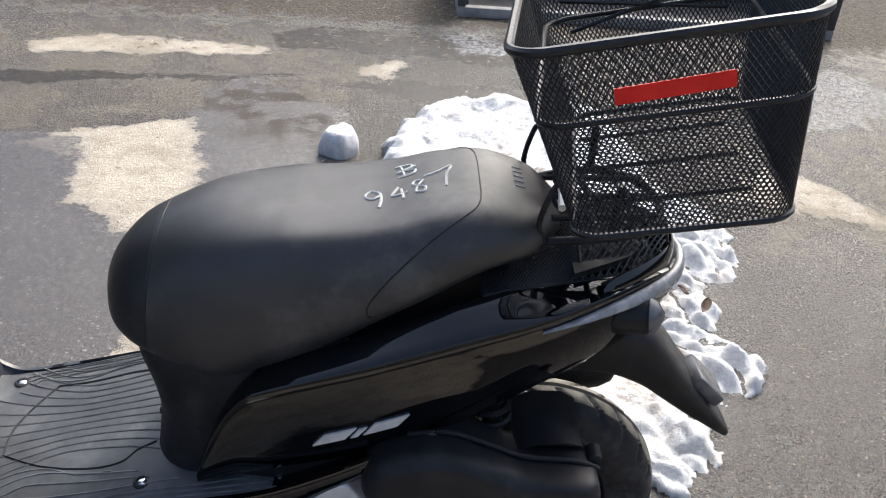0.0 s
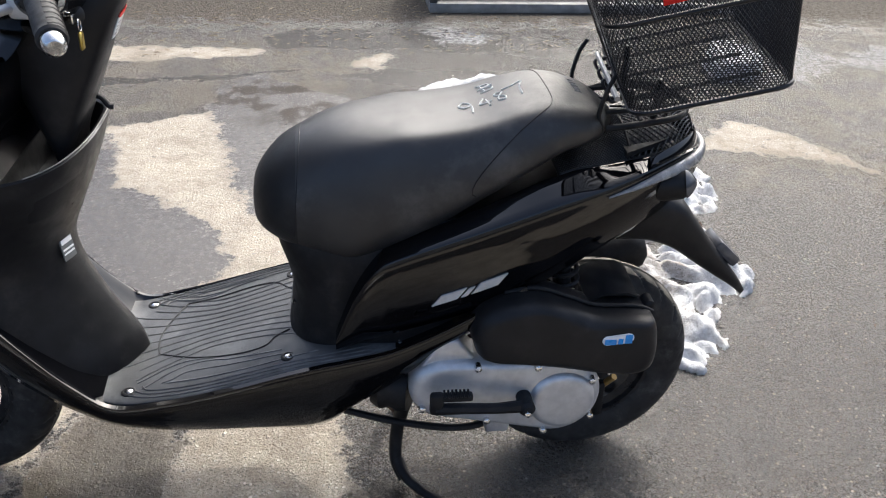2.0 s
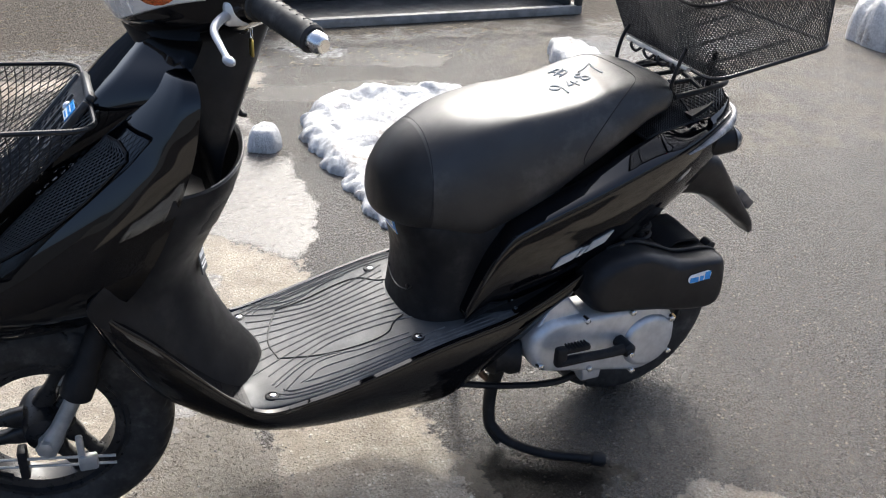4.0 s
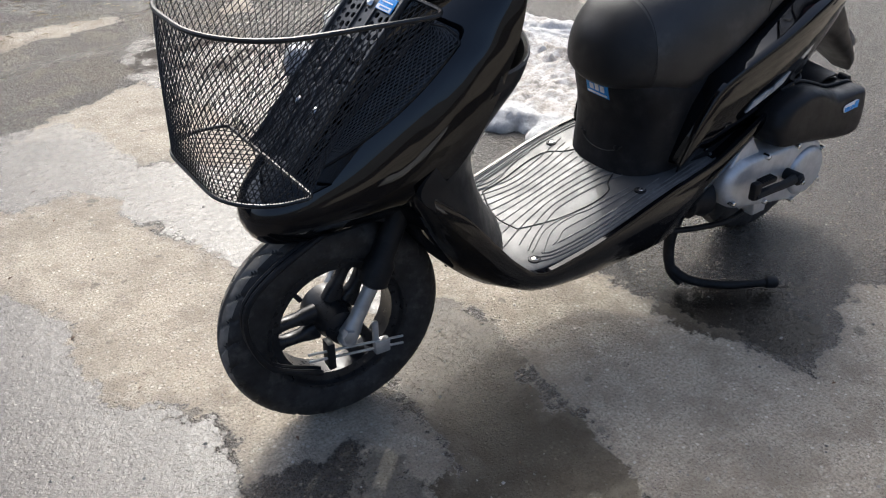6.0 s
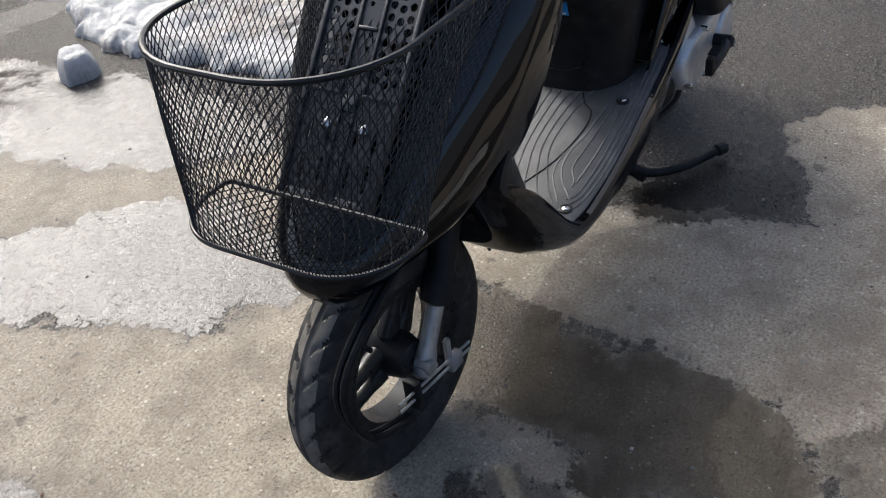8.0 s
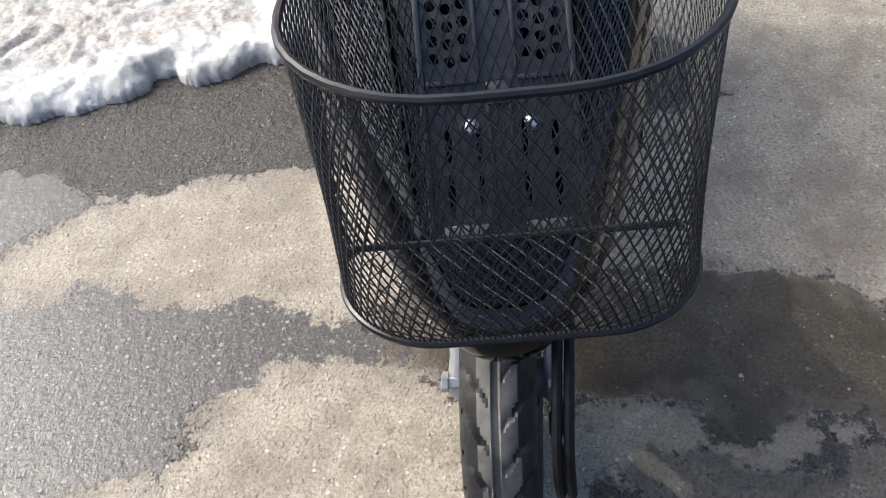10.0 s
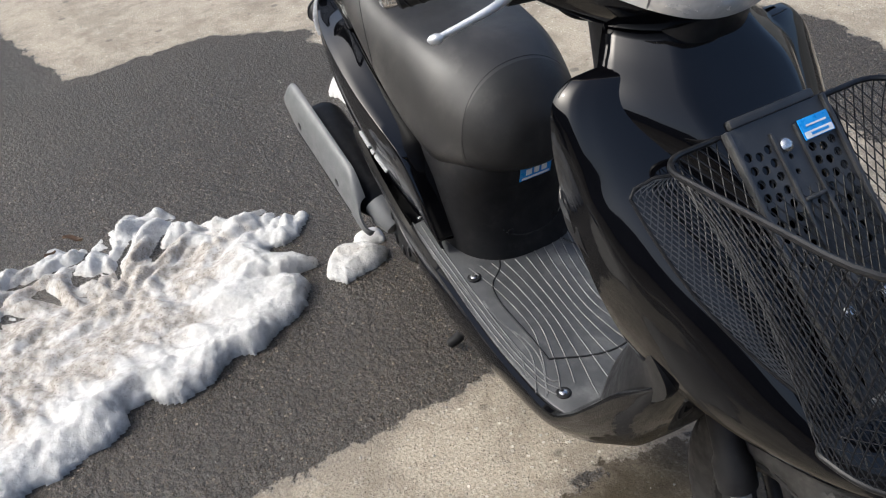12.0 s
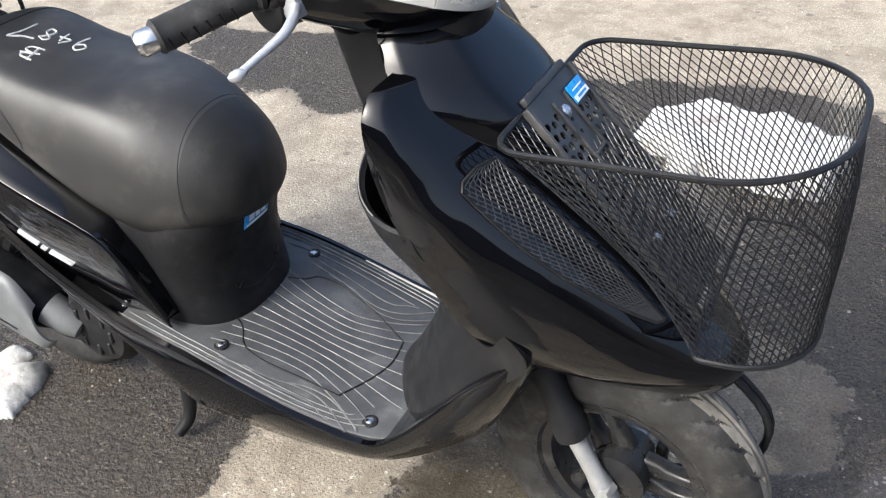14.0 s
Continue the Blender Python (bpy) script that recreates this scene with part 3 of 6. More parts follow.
# seat: x, half width, top, widest height, underside
SEAT = glide([(-0.597, 0.016, 0.572, 0.552, 0.530), (-0.591, 0.046, 0.600, 0.550, 0.518), (-0.574, 0.076, 0.628, 0.548, 0.506), (-0.543, 0.103, 0.658, 0.548, 0.492),
              (-0.49, 0.126, 0.684, 0.548, 0.474), (-0.44, 0.138, 0.697, 0.552, 0.462), (-0.37, 0.141, 0.703, 0.572, 0.494), (-0.30, 0.139, 0.708, 0.600, 0.538), (-0.24, 0.135, 0.717, 0.630, 0.580),
              (-0.177, 0.129, 0.735, 0.662, 0.620), (-0.12, 0.120, 0.744, 0.690, 0.656), (-0.06, 0.096, 0.732, 0.698, 0.674), (-0.026, 0.044, 0.714, 0.698, 0.684)], 8)


def seat_square(x):
    """How square the seat's cross-section is."""
    return np.interp(x, (-0.56, -0.40, -0.12), (2.1, 2.4, 2.9))


SHOULDER = glide([(1.0, 0.0), (0.985, 0.22), (0.935, 0.48), (0.855, 0.73), (0.755, 0.89), (0.655, 0.95), (0.48, 0.978), (0.24, 0.994), (0.0, 1.0)], 6)


def seat_round(x, a):
    """The seat's cross-section of size 1: rounded at the nose, with a firm shoulder along the middle."""
    c, s = oval(radians(a), seat_square(x))
    share = np.interp(x, (-0.52, -0.36, -0.18, -0.08), (0.0, 1.0, 1.0, 0.4))
    if s <= 0:
        return c, s
    f = (a if a <= 90 else 180 - a) / 90
    at = np.linspace(0, 1, len(SHOULDER))
    c2, s2 = np.interp(f, at, SHOULDER[:, 0]), np.interp(f, at, SHOULDER[:, 1])
    return c * (1 - share) + math.copysign(c2, c) * share, s * (1 - share) + s2 * share


def seat_at(x, a, off=0.0):
    """The seat's skin at x; a runs from 0 (left side) over 90 (top) to 180 degrees (right side)."""
    w, top, wide, low = (np.interp(x, SEAT[:, 0], SEAT[:, k]) for k in (1, 2, 3, 4))
    c, s = seat_round(x, a)
    h = (top - wide) if s >= 0 else (wide - low)
    return Vector((x, -(w + off) * c, wide + (h + off) * s))


def seat_under(x, y, off=0.0):
    """The top of the seat at x and y."""
    ring = [seat_at(x, a) for a in np.linspace(2, 178, 89)]
    return Vector((x, y, np.interp(y, [p.y for p in ring], [p.z for p in ring]) + off))


def build_seat():
    rings = [[seat_at(x, a) for a in np.linspace(0, 360, 72, endpoint=False)] for x in SEAT[:, 0]]
    cut = next(k for k, x in enumerate(SEAT[:, 0]) if x > -0.528)
    seat = part("seat", skin(rings[cut:]), VINYL, scooter, "black vinyl saddle with chalk marks on top")
    part("seat_nose", skin(rings[: cut + 1]), VINYL_FRONT, seat, "dark textured vinyl nose of the seat")
    # stitched seams
    part("seam", tube([seat_at(-0.128 - 0.13 * abs(math.cos(radians(a))) ** 5, a, 0.0) for a in np.linspace(-8, 188, 40)], 0.0010, 5, 1), DULL, seat)
    part("seam", tube([seat_at(-0.528 + 0.01 * math.sin(radians(a)), a, -0.0003) for a in np.linspace(-10, 190, 40)], 0.0008, 5, 1), DULL, seat)
    # chalk: strokes in a small square, each drawn along the seat
    strokes = {"9": [[(0.75, 0.62), (0.45, 0.5), (0.25, 0.72), (0.5, 0.95), (0.75, 0.75), (0.7, 0.35), (0.55, 0.0)]],
               "4": [[(0.62, 0.95), (0.2, 0.45), (0.9, 0.42)], [(0.7, 0.75), (0.62, 0.02)]],
               "8": [[(0.75, 0.85), (0.45, 0.95), (0.3, 0.7), (0.7, 0.35), (0.6, 0.05), (0.3, 0.15), (0.4, 0.45), (0.8, 0.85)]],
               "7": [[(0.05, 0.80), (0.55, 0.86), (1.15, 1.05), (0.85, 0.6), (0.6, -0.15)]],
               "B": [[(0.3, 0.0), (0.35, 1.0)], [(0.1, 0.95), (0.8, 0.85), (0.75, 0.6), (0.3, 0.5), (0.85, 0.35), (0.7, 0.05), (0.0, 0.0)], [(0.0, 0.4), (1.0, 0.62)]]}
    turn = radians(13)
    for ch, x, y, size in (("9", -0.262, -0.052, 0.046), ("4", -0.231, -0.040, 0.034), ("8", -0.206, -0.033, 0.036), ("7", -0.183, -0.022, 0.042), ("B", -0.222, 0.022, 0.034)):
        bm = bmesh.new()
        for line in strokes[ch]:
            pts = []
            for u, v in glide(line, 5):
                dx, dy = (u - 0.2) * size * 0.8, v * size
                px, py = x + dx * math.cos(turn) - dy * math.sin(turn), y + dx * math.sin(turn) + dy * math.cos(turn)
                pts.append(seat_under(px, py, 0.0002))
            tube(pts, 0.0019, 5, 0, bm)
        part("chalk_mark", bm, CHALK, seat, "white chalk character")
    # maker's mark on the back of the seat, as plain bars
    for k in range(5):
        bm = bmesh.new()
        y = -0.018 + k * 0.0135
        tube([seat_under(-0.083, y, 0.0003), seat_under(-0.071, y, 0.0003)], 0.0013, 5, 2, bm)
        part("emblem_bar", bm, EMBLEM, seat)


build_seat()

# body side covers: x, lower edge, crease height, crease y
COVER = glide([(-0.470, 0.345, 0.362, 0.152), (-0.440, 0.352, 0.445, 0.163), (-0.405, 0.364, 0.503, 0.170), (-0.365, 0.378, 0.528, 0.174), (-0.25, 0.415, 0.571, 0.177), (-0.135, 0.462, 0.609, 0.168),
               (-0.04, 0.512, 0.632, 0.149), (0.04, 0.545, 0.650, 0.118), (0.10, 0.575, 0.656, 0.080), (0.135, 0.600, 0.645, 0.042)], 7)


def flange(x):
    """How far the shoulder of a side cover rises above its crease."""
    return np.interp(x, (-0.42, -0.35, -0.26, -0.20, -0.15, -0.09, -0.03, 0.05, 0.13), (0.003, 0.008, 0.015, 0.021, 0.026, 0.026, 0.014, 0.007, 0.004))


def bulge(f):
    """How far the face of a side cover swells at share f of its height."""
    return 0.016 * (1 - ((f - 0.5) / 0.62) ** 2) - 0.0055


def cover_ring(row, side):
    x, low, crease, y = row
    h = crease - low
    f, r = min(1.0, h / 0.12), flange(x)
    inward = 0.046 if x < -0.03 else max(0.018, 0.046 - 0.26 * (x + 0.03))
    face = [(y - 0.024 * (1 - v) * f + bulge(v) * f, low + v * h) for v in np.linspace(0, 1, 12)]
    fine = face + [(y - 0.0012, crease + 0.0016), (y - 0.30 * inward, crease + 0.34 * r), (y - 0.65 * inward, crease + 0.70 * r), (y - 0.94 * inward, crease + 0.97 * r), (y - inward, crease + r), (y - inward - 0.003, crease + r - 0.003), (y - inward - 0.004, crease + r - 0.010)]
    inner = [(p - 0.006, q - 0.004) for p, q in fine[::-1]]
    return [(x, side * p, q) for p, q in [*fine, *inner]]


def cover_y(x, f):
    """The half width of a side cover at share f of its height."""
    low, crease, y = (np.interp(x, COVER[:, 0], COVER[:, k]) for k in (1, 2, 3))
    h = crease - low
    return y + (bulge(f) - 0.024 * (1 - f)) * min(1.0, h / 0.12), low + f * h


for side in (-1, 1):
    side_cover = part("side_cover", skin([cover_ring(r, side) for r in COVER]), GLOSS, scooter, "glossy black side cover")
    # slanted name badge, as plain shapes
    for u0, u1, lo, hi in ((0.0, 0.040, 0.0, 1.0), (0.046, 0.056, 0.0, 0.8), (0.062, 0.104, 0.0, 1.0)):
        rows = []
        for f in np.linspace(0, 1, 5):
            ring = []
            for v, o in ((lo, 0.003), (hi, 0.003), (hi, -0.002), (lo, -0.002)):
                u = u0 + (u1 - u0) * f
                x = -0.318 + u + 0.014 * v if side < 0 else -0.214 - u - 0.014 * v
                yy, zz = cover_y(x, 0.30)
                zz = 0.437 + 0.36 * (x + 0.318) + 0.017 * v
                low, crease = (np.interp(x, COVER[:, 0], COVER[:, q]) for q in (1, 2))
                yy, _ = cover_y(x, (zz - low) / (crease - low))
                ring.append((x, side * (yy + o), zz))
            rows.append(ring)
        part("badge_bar", skin(rows), SILVER, side_cover, "slanted silver badge shape", smooth=False)

# tail core under the seat
part("tail_core", skin([[(x, (y - 0.035) * oval(a, 3)[0], (low + crease) / 2 - 0.004 + (crease - low) * 0.5 * oval(a, 3)[1]) for a in np.linspace(0, 2 * math.pi, 24, endpoint=False)]
                        for x, low, crease, y in COVER[6:-4]]), DULL, scooter)
# deck behind the seat
deck = part("tail_deck", skin([[(x, (y - 0.048) * q, crease + flange(x) - 0.012 - 0.004 * abs(q)) for q in np.linspace(-1, 1, 13)] + [(x, (y - 0.048) * q, crease + flange(x) - 0.026) for q in np.linspace(1, -1, 13)] for x, low, crease, y in COVER[38:-6]]), DULL, scooter, "black tail deck behind the seat")
# tail lamp wrapped round the end
tail_path = glide([(-0.046, -0.147, 0.616), (0.0, -0.135, 0.626), (0.04, -0.118, 0.634), (0.085, -0.092, 0.640), (0.125, -0.052, 0.642), (0.141, 0, 0.642), (0.125, 0.052, 0.642), (0.085, 0.092, 0.640), (0.04, 0.118, 0.634), (0.0, 0.135, 0.626), (-0.046, 0.147, 0.616)], 5)
rings = []
for k, (x, y, z) in enumerate(tail_path):
    f = math.sin(math.pi * (k + 0.6) / (len(tail_path) + 0.2)) ** 1.3
    n = Vector((x - 0.0, y, 0)).normalized()
    rings.append([(x + n.x * (0.008 * math.cos(a) + 0.004), y + n.y * (0.008 * math.cos(a) + 0.004), z + 0.014 * f * math.sin(a)) for a in np.linspace(0, 2 * math.pi, 14, endpoint=False)])
lip = []
for x, y, z in tail_path[8:-8]:
    n = Vector((x, y, 0)).normalized()
    top = 0.658 + 0.020 * min(1.0, max(0.0, (x - 0.0) / 0.12)) ** 0.8
    lip.append([(x - 0.006 * n.x, y - 0.006 * n.y, 0.640), (x - 0.004 * n.x, y - 0.004 * n.y, 0.655), (x - 0.010 * n.x, y - 0.010 * n.y, top - 0.003), (x - 0.013 * n.x, y - 0.013 * n.y, top), (x - 0.017 * n.x, y - 0.017 * n.y, top - 0.003), (x - 0.014 * n.x, y - 0.014 * n.y, 0.640)])
part("tail_lip", skin(lip), GLOSS, scooter, "raised glossy black rim round the tail")
part("tail_lamp", skin(rings), TAIL, scooter, "clear tail lamp lens")
for side in (-1, 1):
    blinker = part("rear_indicator", drum((0.014, side * 0.080, 0.598), (0.104, side * 0.112, 0.618), [(0, 0.014), (0.2, 0.022), (0.5, 0.027), (0.8, 0.025), (0.95, 0.017), (1, 0.004)], 20), MATTE, scooter, "dark rear indicator")
    part("lens", drum((0.091, side * 0.1075, 0.6150), (0.1065, side * 0.1128, 0.6184), [(0, 0.0248), (0.5, 0.0185), (1, 0.005)], 18), REFLECT, blinker)
# rear mudguard and its reflector
guard_rows = glide([(-0.07, 0.535, 0.080, 0.050), (0.02, 0.530, 0.078, 0.056), (0.085, 0.520, 0.074, 0.050), (0.130, 0.490, 0.068, 0.036), (0.165, 0.457, 0.062, 0.028), (0.205, 0.420, 0.056, 0.020), (0.248, 0.381, 0.045, 0.012), (0.276, 0.350, 0.026, 0.007)], 5)
rings = [[(x + 0.55 * t * oval(a, 4)[1], w * oval(a, 4)[0], z + 0.8 * t * oval(a, 4)[1]) for a in np.linspace(0, 2 * math.pi, 20, endpoint=False)] for x, z, w, t in guard_rows]
mudguard = part("rear_mudguard", skin(rings), MATTE, scooter, "black rear mudguard without a plate")
bm = block(-0.030, 0.030, -0.030, 0.030, 0, 0.022, 0.006)
bm.transform(pose(0.216, -0.012, 0.432, 0, 42, 0))
part("reflector", bm, REFLECT, mudguard, "grey rear reflector block")

# cover under the seat, facing the rider's feet: height, front x, half width
UNDER = glide([(0.275, -0.558, 0.124), (0.305, -0.554, 0.126), (0.335, -0.548, 0.126), (0.40, -0.541, 0.126), (0.448, -0.547, 0.127), (0.50, -0.563, 0.125), (0.54, -0.566, 0.112)], 5)


def under_at(z, y, off=0.0):
    """A point on the front of the cover under the seat."""
    xf, w = (np.interp(z, UNDER[:, 0], UNDER[:, k]) for k in (1, 2))
    return (-0.43 + (xf - off + 0.43) * (1 - abs(y / w) ** 2.6) ** (1 / 2.6), y, z)


rings = []
for z, xf, w in UNDER:
    ring = []
    for a in np.linspace(-90, 90, 34):
        c, s = oval(radians(a), 2.6)
        ring.append((-0.43 + (xf + 0.43) * c, w * s, z))
    rings.append(ring + [(-0.37, w + 0.012, z), (-0.28, w + 0.012, z + 0.03), (-0.28, -w - 0.012, z + 0.03), (-0.37, -w - 0.012, z)])
under = part("underseat_cover", skin(rings), DULL, scooter, "matte black cover under the seat")
part("service_lid", tube([under_at(0.395 + 0.035 * math.sin(radians(a)), 0.062 * math.cos(radians(a)), 0.0005) for a in np.linspace(200, 340, 22)], 0.0014, 5, 1), RIM_BLACK, under)


def under_patch(y0, y1, z0, z1, off, thick):
    grid = [(y0 + (y1 - y0) * k / 6) for k in range(7)]
    return skin([[under_at(z0, y, off), under_at(z1, y, off), under_at(z1, y, off - thick), under_at(z0, y, off - thick)] for y in grid])


sticker = part("sticker", under_patch(-0.030, 0.030, 0.476, 0.507, 0.0012, 0.003), BLUE, under, "small blue and white sticker", smooth=False)
for y0, y1, z0, z1 in ((-0.026, 0.026, 0.478, 0.482), (-0.020, -0.010, 0.487, 0.500), (-0.005, 0.004, 0.487, 0.501), (0.009, 0.019, 0.487, 0.498)):
    part("print_bar", under_patch(y0, y1, z0, z1, 0.002, 0.002), WHITE, sticker, smooth=False)
for y in (-0.045, 0.045):
    part("screw", drum(under_at(0.375, y, -0.008), under_at(0.375, y, 0.002), [(0, 0.006), (0.9, 0.006), (1, 0.003)], 12), DULL, under)

# floor: x, mat height, mat half width
FLOOR = glide([(-0.905, 0.300, 0.118), (-0.875, 0.272, 0.140), (-0.84, 0.261, 0.152), (-0.80, 0.263, 0.160), (-0.75, 0.271, 0.165), (-0.69, 0.284, 0.169), (-0.62, 0.303, 0.171), (-0.55, 0.321, 0.170),
               (-0.48, 0.334, 0.167), (-0.41, 0.342, 0.164), (-0.34, 0.350, 0.160), (-0.315, 0.354, 0.150)], 6)


def floor_z(x):
    return np.interp(x, FLOOR[:, 0], FLOOR[:, 1])


mat = part("floor_mat", skin([[(x, -w, z - 0.008), (x, -w, z - 0.002), (x, -w + 0.003, z), (x, -w * 0.5, z + 0.0015), (x, 0, z + 0.002), (x, w * 0.5, z + 0.0015), (x, w - 0.003, z), (x, w, z - 0.002), (x, w, z - 0.008)]
                              for x, z, w in FLOOR]), MAT, scooter, "grooved black rubber floor mat")


def rib(points, r=0.0014, material=MAT_RIB):
    part("rib", tube([(x, y, floor_z(x) + 0.0016 * (1 - (y / 0.17) ** 2) + 0.0003) for x, y in glide(points, 6)], r, 5, 0), material, mat)


# lines over the middle of the mat, fanning out to the front
for k in range(11):
    c = -0.046 + 0.0148 * k
    d = c - 0.030
    last = -0.845 if -0.05 < d < 0.03 else -0.805
    rib([(-0.525 - 0.03 * (1 - abs(d) / 0.08), c + 0.35 * d), (-0.60, c + 0.10 * d), (-0.68, c), (-0.735, c + 0.22 * d), (-0.775, c + 0.48 * d), (last, c + (1.15 if last < -0.82 else 0.75) * d)])
# the seam round the middle
rib([(-0.549, -0.053), (-0.573, -0.066), (-0.592, -0.086), (-0.637, -0.088), (-0.711, -0.068), (-0.777, -0.037)], 0.0018, DULL)
rib([(-0.777, -0.037), (-0.783, 0.010), (-0.773, 0.055), (-0.747, 0.113)], 0.0018, DULL)
rib([(-0.525, 0.066), (-0.554, 0.082), (-0.580, 0.112), (-0.620, 0.120), (-0.690, 0.114), (-0.747, 0.113)], 0.0018, DULL)
# nested lines beside it, bending outwards at the front
for far in (False, True):
    def over(y):
        return 0.035 + (0.035 - y) * 0.80 if far else y

    for line in ([(-0.802, -0.111), (-0.745, -0.078), (-0.698, -0.076), (-0.650, -0.096), (-0.600, -0.100)], [(-0.791, -0.128), (-0.741, -0.092), (-0.695, -0.084), (-0.624, -0.100), (-0.560, -0.108)],
                 [(-0.760, -0.121), (-0.743, -0.116), (-0.713, -0.103), (-0.636, -0.113), (-0.545, -0.121)], [(-0.752, -0.123), (-0.656, -0.133), (-0.582, -0.135), (-0.50, -0.130)]):
        rib([(x, over(y)) for x, y in line])
    s = 1 if far else -1
    for m in range(3):
        w = 0.161 - m * 0.0085
        rib([(-0.35 - 0.03 * m, s * (w - 0.008)), (-0.50, s * (w + 0.002)), (-0.66, s * (w + 0.002)), (-0.77, s * (w - 0.008)), (-0.815 + 0.012 * m, s * (w - 0.022))])
for x, y in ((-0.549, -0.130), (-0.549, 0.130), (-0.812, -0.130), (-0.812, 0.130)):
    z = floor_z(x)
    socket = part("screw_recess", drum((x, y, z - 0.002), (x, y, z + 0.0025), [(0, 0.0125), (0.7, 0.0125), (1, 0.0105), (0.98, 0.0085), (0.4, 0.008)], 18), DULL, mat)
    part("screw", drum((x, y, z - 0.001), (x, y, z + 0.0035), [(0, 0.0062), (0.7, 0.0062), (1, 0.004)], 12), STEEL, socket)
for s in (-1, 1):
    part("screw", drum((-0.365, s * 0.138, 0.346), (-0.365, s * 0.138, 0.352), [(0, 0.004), (0.8, 0.004), (1, 0.002)], 10), STEEL, mat)

# lower cowl: x, top, bottom, half width
COWL = glide([(-1.075, 0.505, 0.450, 0.140), (-1.04, 0.470, 0.375, 0.158), (-0.99, 0.425, 0.300, 0.168), (-0.935, 0.358, 0.254, 0.172), (-0.885, 0.300, 0.224, 0.172), (-0.83, 0.259, 0.201, 0.174), (-0.75, 0.268, 0.186, 0.180),
              (-0.66, 0.289, 0.178, 0.184), (-0.56, 0.316, 0.170, 0.184), (-0.50, 0.329, 0.170, 0.182), (-0.455, 0.336, 0.198, 0.180), (-0.38, 0.350, 0.255, 0.176), (-0.30, 0.385, 0.325, 0.174), (-0.23, 0.424, 0.378, 0.172), (-0.165, 0.462, 0.432, 0.166)], 6)
rings = []
for x, top, low, w in COWL:
    h = top - low
    half = [(0.0, top - 0.006), (w - 0.020, top - 0.006), (w - 0.011, top + 0.003), (w - 0.003, top + 0.002), (w, top - 0.006), (w - 0.002, top - 0.4 * h), (w - 0.016, low + 0.25 * h), (w - 0.045, low + 0.05 * h), (w - 0.09, low), (0.0, low)]
    rings.append([(x, -y, z) for y, z in half[:-1]] + [(x, y, z) for y, z in half[::-1][:-1]])
part("lower_cowl", skin(rings), GLOSS, scooter, "glossy black lower cowl beside the floor")

# front cover: height, rear edge x, front x, half width
FRONT = glide([(0.405, -1.195, -1.268, 0.045, 0.028), (0.418, -1.125, -1.290, 0.072, 0.046), (0.445, -1.075, -1.303, 0.104, 0.064), (0.475, -1.040, -1.296, 0.134, 0.080), (0.51, -1.010, -1.264, 0.154, 0.096), (0.56, -0.978, -1.214, 0.168, 0.110), (0.62, -0.950, -1.152, 0.178, 0.122),
               (0.68, -0.926, -1.082, 0.183, 0.130), (0.72, -0.912, -1.034, 0.184, 0.132), (0.76, -0.903, -0.996, 0.183, 0.132), (0.797, -0.897, -0.962, 0.176, 0.124), (0.818, -0.898, -0.942, 0.156, 0.11), (0.824, -0.902, -0.930, 0.13, 0.09)], 6)


def front_section(xs, xf, w, crest):
    """Half a cross-section, y and x from the middle to the rear edge: a bowed face, a crease, and a side that runs back."""
    face = glide([(0.0, 1.0), (0.16, 0.996), (0.34, 0.965), (0.52, 0.89), (0.68, 0.77), (0.82, 0.61), (0.925, 0.43)], 4)
    side = glide([(0.94, 0.395), (0.962, 0.33), (0.985, 0.20), (0.998, 0.08), (1.0, 0.0)], 3)
    return np.array([(w * c, xs + (xf - xs) * q) for c, q in np.vstack([face, side])])


def front_x(z, y, off=0.0):
    xs, xf, w, crest = (np.interp(z, FRONT[:, 0], FRONT[:, k]) for k in (1, 2, 3, 4))
    half = front_section(xs, xf, w, crest)
    return np.interp(abs(y), half[:, 0], half[:, 1]) - off * 0.7


rings = []
for z, xs, xf, w, crest in FRONT:
    half = front_section(xs, xf, w, crest)
    rings.append([(x, -y, z) for y, x in half[::-1]] + [(x, y, z) for y, x in half[1:]])
front = part("front_cover", skin(rings), GLOSS, scooter, "glossy black front cover")
NECK = [(-1.0, 0.0), (-1.0, 0.24), (-0.975, 0.32), (-0.80, 0.60), (-0.62, 0.885), (-0.56, 0.95), (-0.48, 0.985), (-0.25, 1.01), (0.0, 1.018)]
NECK += [(-a, b) for a, b in NECK[-2::-1]]
rings = []
for z, xs, xf, w in glide([(0.66, -1.00, -1.104, 0.062), (0.70, -0.97, -1.092, 0.082), (0.74, -0.95, -1.060, 0.104), (0.78, -0.93, -1.022, 0.122), (0.808, -0.908, -0.992, 0.124), (0.834, -0.885, -0.964, 0.104), (0.86, -0.87, -0.938, 0.086), (0.880, -0.86, -0.918, 0.072)], 5):
    rings.append([(xs + (xf - xs) * q, w * c, z) for c, q in NECK])
neck = part("neck_panel", skin(rings), GLOSS, front, "glossy black centre panel below the handlebar")
for k in range(5):
    y = 0.026 - k * 0.012
    bm = block(-0.004, 0.004, -0.0042, 0.0042, -0.001, 0.001, 0)
    bm.transform(pose(-0.9515, y, 0.852, 0, -44, 0))
    part("emblem_bar", bm, SILVER, neck, smooth=False)
